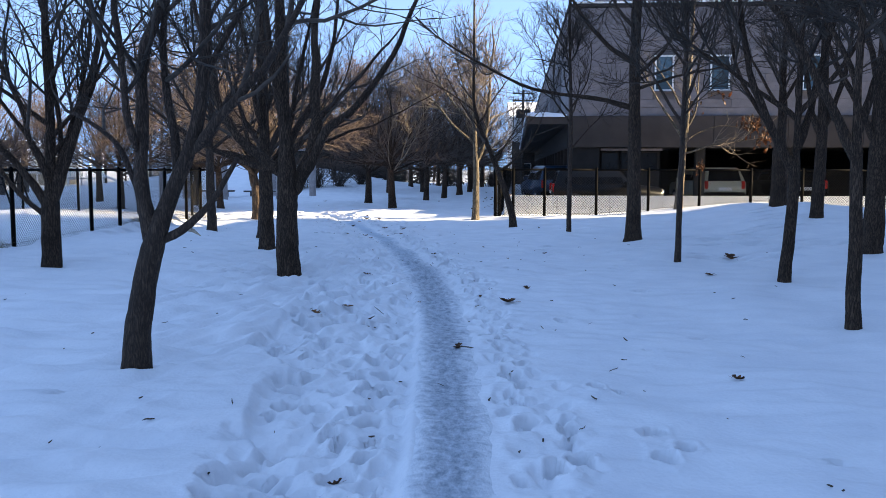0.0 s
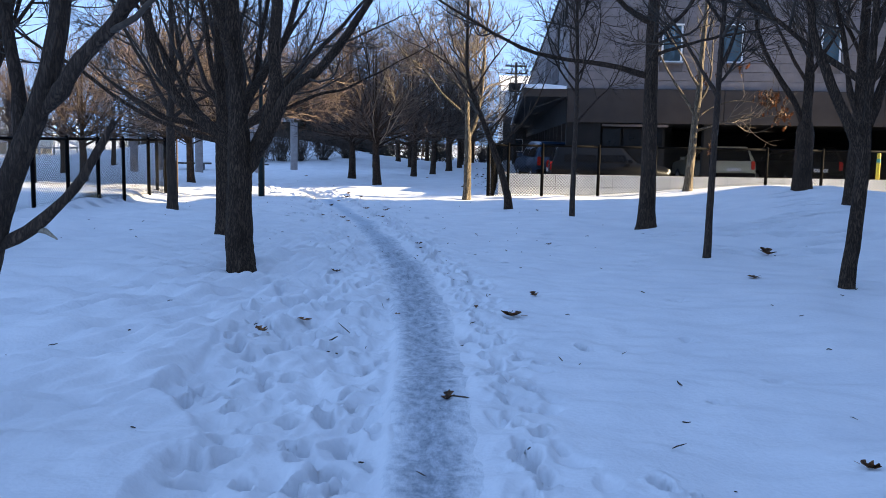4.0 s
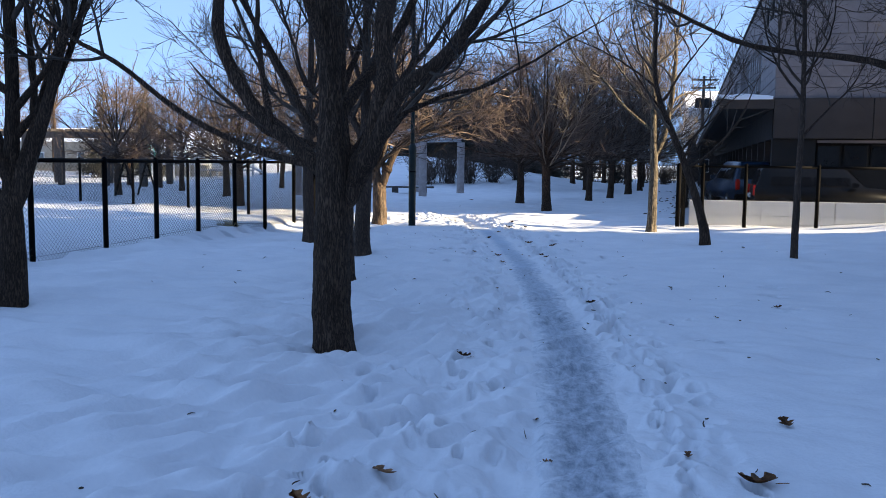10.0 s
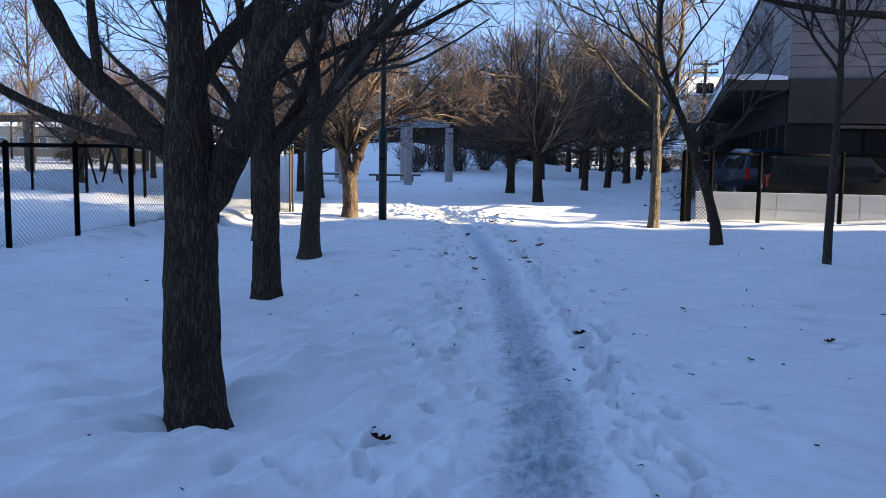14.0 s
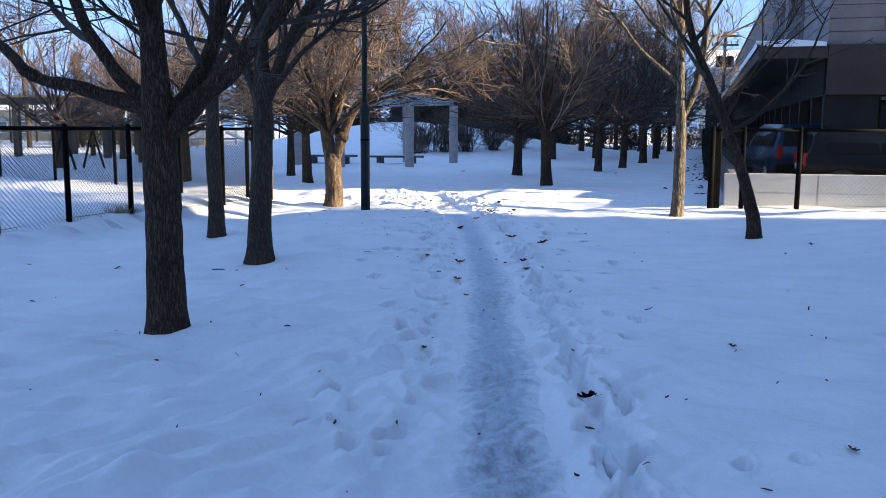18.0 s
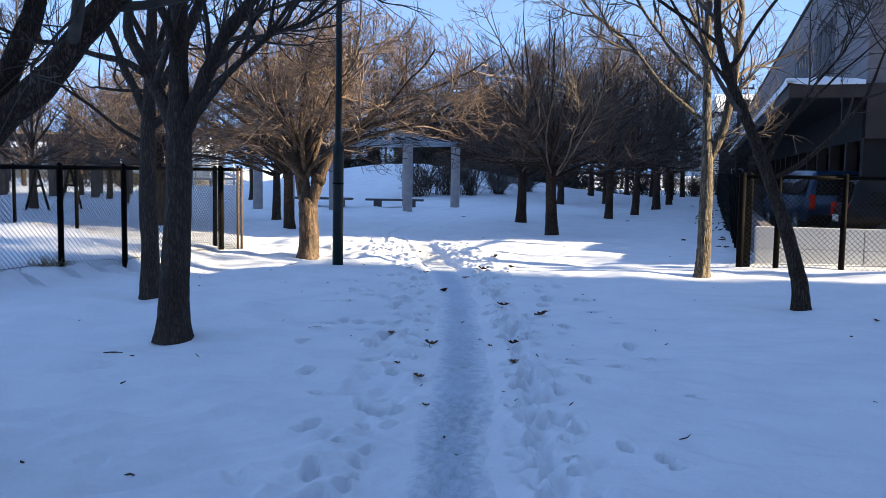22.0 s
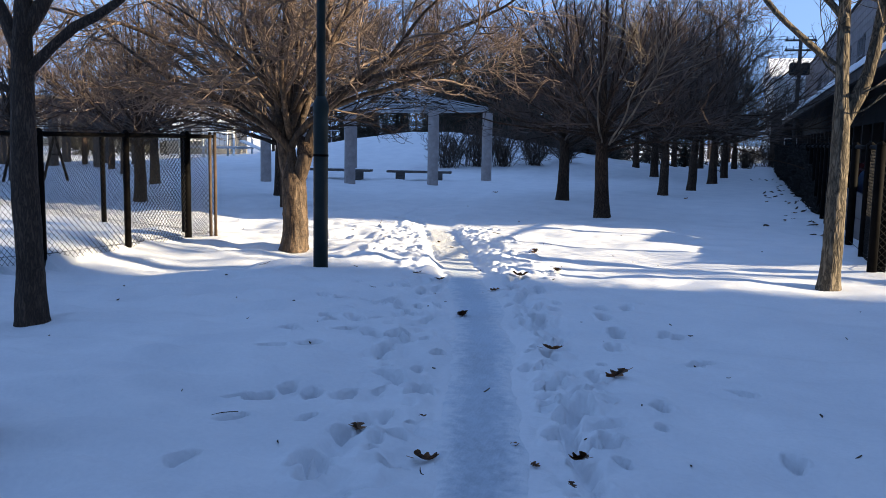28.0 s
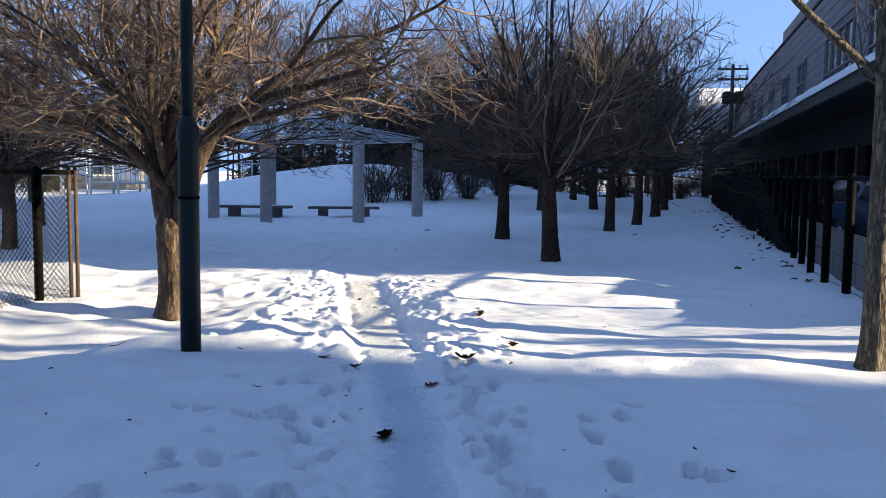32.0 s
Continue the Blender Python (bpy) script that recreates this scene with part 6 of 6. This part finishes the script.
# ---- play area and far things ----
def trellis():
    root = empty("timber_trellis", -31.0, 53.6)
    for x, y in ((-3.0, -1.4), (-0.7, -1.4), (2.2, -1.4), (4.6, -1.4), (-3.0, 1.6), (0.6, 1.6), (2.8, 1.6), (4.6, 1.6)):
        box("post", x - 0.16, x + 0.16, y - 0.16, y + 0.16, -0.2, 2.8, TIMBER, root, bevel=0.02)
    for y in (-1.4, 1.6):
        box("beam", -5.2, 5.2, y - 0.1, y + 0.1, 2.8, 3.1, TIMBER, root, bevel=0.02)
    for i in range(11):
        box("rafter", -5.0 + i, -4.9 + i, -2.0, 2.2, 3.104, 3.24, TIMBER, root, bevel=0.01)
    tagged(root, "weathered timber trellis beside the playground", "trellis")


def swing():
    root = empty("swing_frame", -19.9, 40.1, ground_at(-19.9, 40.1))
    for y in (-0.9, 0.9):
        for s in (-1, 1):
            rod("leg", (s * 0.45, y + s * 0.05, -0.1), (0, y, 1.5), 0.045, BLACK, root)
        rod("brace", (0.2, y + 0.02, 0.85), (-0.2, y - 0.02, 0.85), 0.03, BLACK, root)
    rod("crossbar", (0, -1.1, 1.5), (0, 1.1, 1.5), 0.045, BLACK, root)
    tagged(root, "black steel swing frame on snow", "swing")


def play_structure():
    root = empty("play_structure", -29.5, 66, 0)
    for x in (-3.4, -1.7, 0, 1.7, 3.4):
        for y in (-1.2, 1.2):
            rod("post", (x, y, -0.1), (x, y, 3.1), 0.07, WHITEPAINT, root)
    box("deck", -3.5, 0.1, -1.3, 1.3, 1.15, 1.27, GREYPIPE, root, bevel=0.02)
    box("deck", 0.2, 3.5, -1.3, 1.3, 0.75, 0.87, GREYPIPE, root, bevel=0.02)
    for i in range(24):
        x = -3.3 + i * 0.29
        rod("baluster", (x, -1.25, 0.9 if x > 0.1 else 1.27), (x, -1.25, 1.7 if x > 0.1 else 2.1), 0.02, TEAL if i % 6 == 0 else GREYPIPE, root, k=6)
    rod("handrail", (-3.4, -1.25, 2.12), (0, -1.25, 2.12), 0.035, WHITEPAINT, root)
    rod("handrail", (0.2, -1.25, 1.72), (3.4, -1.25, 1.72), 0.035, WHITEPAINT, root)
    part("slide", box_bm(-1.6, 1.6, -0.3, 0.3, -0.05, 0.05, 0.02), WHITEPAINT, root, "pale plastic slide").matrix_basis = pose(5.0, -0.4, 0.65, 0, 22, 0)
    box("wall_panel", -3.3, -1.8, 1.2, 1.28, 1.27, 2.6, WHITEPAINT, root, bevel=0.01)
    box("wall_panel", 0.1, 1.6, 1.2, 1.28, 0.9, 2.3, WHITEPAINT, root, bevel=0.01)
    for s in (-0.25, 0.25):
        pts = [(-4.0 + s * 0, s, 0), (-4.0, s, 2.1), (-4.25, s, 2.5), (-4.6, s, 2.5)]
        for a, b in zip(pts, pts[1:]):
            rod("climbing_tube", a, b, 0.05, TEAL, root, "teal tube")
    tagged(root, "white and teal playground structure with a slide", "playground")


def arches(x, y, n=2):
    root = empty("climbing_arch", x, y, ground_at(x, y))
    for i in range(n):
        x0 = i * 1.5
        pts = [(x0 + 0.45 - 0.45 * math.cos(a), 0, 1.55 + 0.35 * math.sin(a)) for a in np.linspace(0, math.pi, 9)]
        pts = [(x0, 0, -0.1), *pts, (x0 + 0.9, 0, -0.1)]
        for a, b in zip(pts, pts[1:]):
            rod("tube", a, b, 0.045, GREYPIPE, root)
    for z in (1.2, 1.85):
        rod("bar", (0.4, 0.02, z), (2.0, 0.02, z), 0.035, GREYPIPE, root)
    tagged(root, "pale metal climbing arches behind the snow mound", "climbing frame")


def utility_pole():
    root = empty("utility_pole", 6.8, 75, 0)
    rod("pole", (0, 0, -0.1), (0, 0, 8.3), 0.15, TIMBER, root, r1=0.1, k=12)
    for z, w in ((8.0, 0.9), (7.4, 0.9)):
        box("crossarm", -w, w, -0.06, 0.06, z - 0.06, z + 0.06, TIMBER, root, bevel=0.01)
        for x in (-0.9, -0.45, 0.45, 0.9):
            part("insulator", rod_bm((x * w, 0, z + 0.06), (x * w, 0, z + 0.26), 0.05, 0.03, 8), GREYPIPE, root)
    for x in (-0.34, 0.34):
        part("transformer", lathe_bm([(0.24, 5.9), (0.27, 5.96), (0.27, 6.55), (0.16, 6.65)], 16), DARKWALL, root, smooth=True).location = (x, -0.2, 0)
    bm = bmesh.new()
    for x in (-0.9, 0.9):
        for z in (8.25, 7.65):
            last = None
            for i in range(13):
                f = i / 12
                p = Vector((x - 26 * f, 3 * f, z - 2.2 * 4 * f * (1 - f) * 0.25))
                if last is not None:
                    rod_bm(last, p, 0.012, k=4, bm=bm, caps=False)
                last = p
    part("cable", bm, WIRE, root)
    tagged(root, "wooden utility pole with transformers and cables", "utility pole")


def far_houses():
    def house(x, y, w, d, h, m, label, rows, boards=True, rz=0):
        root = empty("house", x, y, 0, rz)
        box("wall", -w / 2, w / 2, -d / 2, d / 2, -0.2, h, m, root)
        base = 4.4 if rows == 2 and boards else 0.0
        if base:
            box("plinth", -w / 2 - 0.05, w / 2 + 0.05, -d / 2 - 0.06, -d / 2, -0.2, base, FASCIA, root, "dark brown ground floor")
        if boards:
            for i in range(int(base / 0.35) + 1, int(h / 0.35)):
                box("board", -w / 2 - 0.02, w / 2 + 0.02, -d / 2 - 0.035, -d / 2 - 0.005, i * 0.35, i * 0.35 + 0.31, m, root)
        bm = bmesh.new()
        a = [bm.verts.new(p) for p in ((-w / 2 - 0.3, -d / 2 - 0.3, h), (w / 2 + 0.3, -d / 2 - 0.3, h), (w / 2 + 0.3, d / 2 + 0.3, h), (-w / 2 - 0.3, d / 2 + 0.3, h), (-w / 2 - 0.3, 0, h + d * 0.28), (w / 2 + 0.3, 0, h + d * 0.28))]
        for f in ((0, 1, 5, 4), (2, 3, 4, 5), (0, 4, 3), (1, 2, 5), (3, 2, 1, 0)):
            bm.faces.new([a[i] for i in f])
        part("roof", bm, SNOWCAP, root, "snow-covered roof")
        for r in range(rows):
            for i in range(int(w / 2.6)):
                x0 = -w / 2 + 1.0 + i * 2.6
                wd = box("window", x0, x0 + 1.0, -d / 2 - 0.07, -d / 2 - 0.04, 0.9 + r * 2.8, 2.2 + r * 2.8, WHITEPAINT, root)
                box("pane", x0 + 0.08, x0 + 0.92, -d / 2 - 0.085, -d / 2 - 0.072, 0.98 + r * 2.8, 2.12 + r * 2.8, GLASS, wd)
        tagged(root, label, "house", "houses beyond the park")
    house(9.6, 96, 4.6, 7, 6.9, WHITEPAINT, "white boarded house beyond the garage", 2)
    house(-41, 84, 9, 6, 2.6, SIDING, "low pale house behind the playground trees", 1)
    house(-62, 100, 14, 6, 3.4, SIDING, "pale house beyond the playground", 1)


def shade_block():
    """Tall block out of view, added to shade the park from the low sun."""
    root = empty("apartment_block", 35, -18.2, 0, 0)
    box("wall", -13, 13, -60, 43.7, -0.2, 27, PANEL, root)
    box("roof", -13.3, 13.3, -60.3, 43.71, 27, 27.5, FASCIA, root)
    for r in range(8):
        for i in range(26):
            y0 = -58 + i * 4
            w = box("window", -13.05, -13.005, y0, y0 + 1.6, 1.0 + r * 3.1, 2.6 + r * 3.1, GLASS, root)
    tagged(root, "tall grey-pink block with rows of windows, unseen, added for its shade", "building")


# ---- litter on the snow ----
def leaf_mesh(seed):
    rng = random.Random(seed)
    bm = bmesh.new()
    out, n = [], 13
    for side in (1, -1):
        row = []
        for i in range(n):
            f = i / (n - 1)
            w = 0.054 * math.sin(math.pi * min(1, 0.08 + 0.92 * f)) ** 0.7 * (1.0 if i % 4 in (1, 2) else 0.45) * rng.uniform(0.85, 1.1)
            row.append((0.14 * f - 0.07, side * (w + 0.002)))
        out.append(row)
    curl, twist = rng.uniform(0.25, 0.6), rng.uniform(-0.3, 0.3)
    mid = [bm.verts.new((0.14 * i / (n - 1) - 0.07, 0, 0.006 + 0.9 * curl * (0.14 * i / (n - 1) - 0.07) ** 2 / 0.07)) for i in range(n)]
    for row in out:
        vs = [bm.verts.new((x, y, 0.006 + curl * abs(y) * 0.9 + 0.9 * curl * x * x / 0.07 + twist * x * y / 0.07 + rng.uniform(0, 0.004))) for x, y in row]
        for i in range(n - 1):
            bm.faces.new((mid[i], mid[i + 1], vs[i + 1], vs[i]))
    bmesh.ops.solidify(bm, geom=bm.faces[:], thickness=0.0012)
    rod_bm((-0.07, 0, 0.012), (-0.115, 0.008, 0.02), 0.0016, k=5, bm=bm)
    me = bpy.data.meshes.new("leaf")
    bm.to_mesh(me)
    bm.free()
    me.materials.append(LEAF)
    return me


def litter():
    kinds = [leaf_mesh(i) for i in range(5)]
    # (x, y, size): whole leaves, then torn scraps
    spots = [(-1.42, 9.66, 1.0), (-1.11, 10.09, 1.0), (0.765, 10.27, 1.5), (0.14, 7.68, 0.8), (1.105, 11.3, 0.9), (5.07, 15.27, 2.2), (3.91, 12.67, 1.3), (-1.11, 12.58, 0.9), (-0.56, 4.42, 0.6), (2.29, 6.62, 0.7),
             (-0.17, 15.49, 0.9), (-2.31, 21.0, 1.0), (-2.50, 24.34, 1.3), (-1.85, 20.74, 1.0), (-1.13, 20.93, 0.9), (-0.95, 19.65, 0.8), (-2.43, 25.5, 0.8), (-1.99, 27.12, 1.2), (-2.29, 26.25, 1.2), (-2.49, 28.72, 1.0),
             (-1.54, 23.21, 1.1), (-1.03, 22.5, 1.15), (-1.60, 19.2, 0.7), (-4.29, 30.29, 0.8), (-3.91, 29.65, 0.8), (-3.16, 26.04, 0.9), (-3.44, 26.11, 0.8), (1.85, 15.74, 0.7), (2.56, 23.2, 0.6), (-5.81, 42.98, 1.2),
             (2.06, 33.59, 0.96), (2.0, 33.5, 0.72), (2.2, 35.48, 0.90), (2.24, 36.12, 0.84), (2.13, 38.11, 0.78), (1.76, 36.72, 0.66), (2.42, 41.51, 1.08), (1.96, 42.44, 0.78), (2.17, 44.78, 0.96), (2.7, 48.2, 1.14), (-0.19, 42.84, 0.84)]
    scraps = [(-0.42, 11.25), (-0.29, 10.46), (0.46, 10.56), (-2.05, 21.4), (-1.47, 21.1), (-1.32, 20.83), (-1.88, 19.65), (-1.4, 18.6), (0.78, 16.82), (-1.33, 16.47), (-1.12, 20.6), (-3.43, 33.0), (-5.19, 36.4), (1.12, 15.0)]
    rng = random.Random(4)
    for i, (x, y, s) in enumerate(spots + [(x, y, 0.45) for x, y in scraps]):
        ob = new("leaf", kinds[i % 5])
        ob.matrix_world = pose(x, y, ground_at(x, y) + 0.004, rng.uniform(-14, 14), rng.uniform(-12, 12), rng.uniform(0, 360)) @ Matrix.Scale(s * rng.uniform(0.9, 1.1), 4)
        tagged(ob, "dry curled brown leaf lying on snow" if i < len(spots) else "torn dark scrap of dry leaf on snow", "leaf", "fallen leaves")
    # crumbs of bark, seeds and broken twigs
    g = np.random.RandomState(14)
    n = 240
    y = g.uniform(3, 32, n)
    x = path_x(y) + g.normal(0, 2.6, n)
    n2 = 34
    x, y = np.concatenate([x, 1.55 + 0.083 * 12 + g.normal(-0.5, 0.35, n2) + np.linspace(0, 2, n2)]), np.concatenate([y, 34 + np.linspace(0, 26, n2)])
    p = np.stack([x, y, land(x, y) + 0.008], 1)
    m = len(p)
    a = g.rand(m) * 6.28
    ln = np.where(np.arange(m) < n, g.choice([0.03, 0.05, 0.08, 0.16], m, p=[0.45, 0.35, 0.14, 0.06]), 0.16)
    seg = extend(g, p, np.stack([np.cos(a), np.sin(a), 0 * a + 0.05], 1), ln, 4, 0.25, 0.0)
    th = np.where(np.arange(m) < n, g.uniform(0.0025, 0.007, m), 0.022)
    ob = arrays("twig_litter", *tubes(seg, th[:, None] * np.array([0.7, 1, 0.9, 0.4]), 5), DEBRIS)
    tagged(ob, "scattered dark twigs and bark crumbs on snow", "litter", kind="stuff")


def fence_grass():
    g = np.random.RandomState(15)
    n = 2600
    y = g.uniform(15, 27.5, n)
    clump = vnoise(y * 1.1, y * 0 + 2, 81) > 0.02
    y = y[clump]
    x = np.interp(y, [15, 19.75, 22.75, 25.5, 27.5], [-9.2, -8.9, -8.63, -8.25, -8.0]) + g.normal(-0.08, 0.07, len(y))
    p = np.stack([x, y, land(x, y) - 0.02], 1)
    a = g.rand(len(y)) * 6.28
    seg = extend(g, p, np.stack([0.5 * np.cos(a), 0.5 * np.sin(a), np.ones(len(y))], 1), g.uniform(0.06, 0.26, len(y)), 4, 0.2, -0.08)
    ob = arrays("dead_grass", *tubes(seg, np.full((len(y), 4), 0.004) * np.array([1, 0.9, 0.7, 0.3]), 3), GRASS)
    tagged(ob, "tufts of dead straw-coloured grass along the fence", "grass", kind="stuff")


def hanging_leaves(oak):
    kinds = [leaf_mesh(i + 20) for i in range(3)]
    rng = random.Random(6)
    for cx, cy, cz, n, s in ((9.6, 27.35, 2.95, 70, 0.17), (9.95, 27.3, 2.5, 40, 0.17), (8.03, 27.4, 1.62, 16, 0.1), (7.7, 27.4, 3.5, 10, 0.14), (8.6, 27.2, 3.9, 10, 0.14)):
        o = oak.matrix_world.translation
        for _ in range(n):
            ob = new("leaf", kinds[rng.randrange(3)])
            ob.parent = oak
            ob.matrix_basis = Matrix.Translation((cx - o.x + rng.gauss(0, s), cy - o.y + rng.gauss(0, s), cz - o.z + rng.gauss(0, s * 0.9))) @ pose(0, 0, 0, rng.uniform(0, 360), rng.uniform(40, 120), rng.uniform(0, 360))


oak_tree = park_trees()
orchard()
far_wood()
for _i, (_x, _y, _h, _w) in enumerate(((-10.6, 56.0, 2.0, 1.8), (-9.4, 56.8, 2.0, 1.8), (-8.3, 57.5, 1.9, 1.6), (-6.9, 58.5, 1.8, 1.5), (-5.7, 60.5, 1.7, 1.4), (-4.2, 66, 1.8, 1.5), (-4.0, 79, 2.4, 2.6), (-1.6, 81, 2.6, 2.8), (0.8, 82, 2.4, 2.6), (3.0, 83.5, 2.6, 2.8), (5.0, 84.5, 2.6, 2.6), (6.6, 85, 2.2, 2.4), (4.4, 80, 1.4, 1.8))):
    bush(70 + _i, _x, _y, _h, _w)
fences()
low_wall()
lamp_post(-4.6, 26.07)
pavilion()
bench(-12.5, 47.1, 4)
bench(-9.85, 48.6, 12)
house_root, house_wins, house_sides = building()
cars()
marker_post()
trellis()
swing()
play_structure()
arches(-22.6, 68.0)
utility_pole()
far_houses()
shade_block()
litter()
fence_grass()
hanging_leaves(oak_tree)
cladding(house_root, house_wins, house_sides)
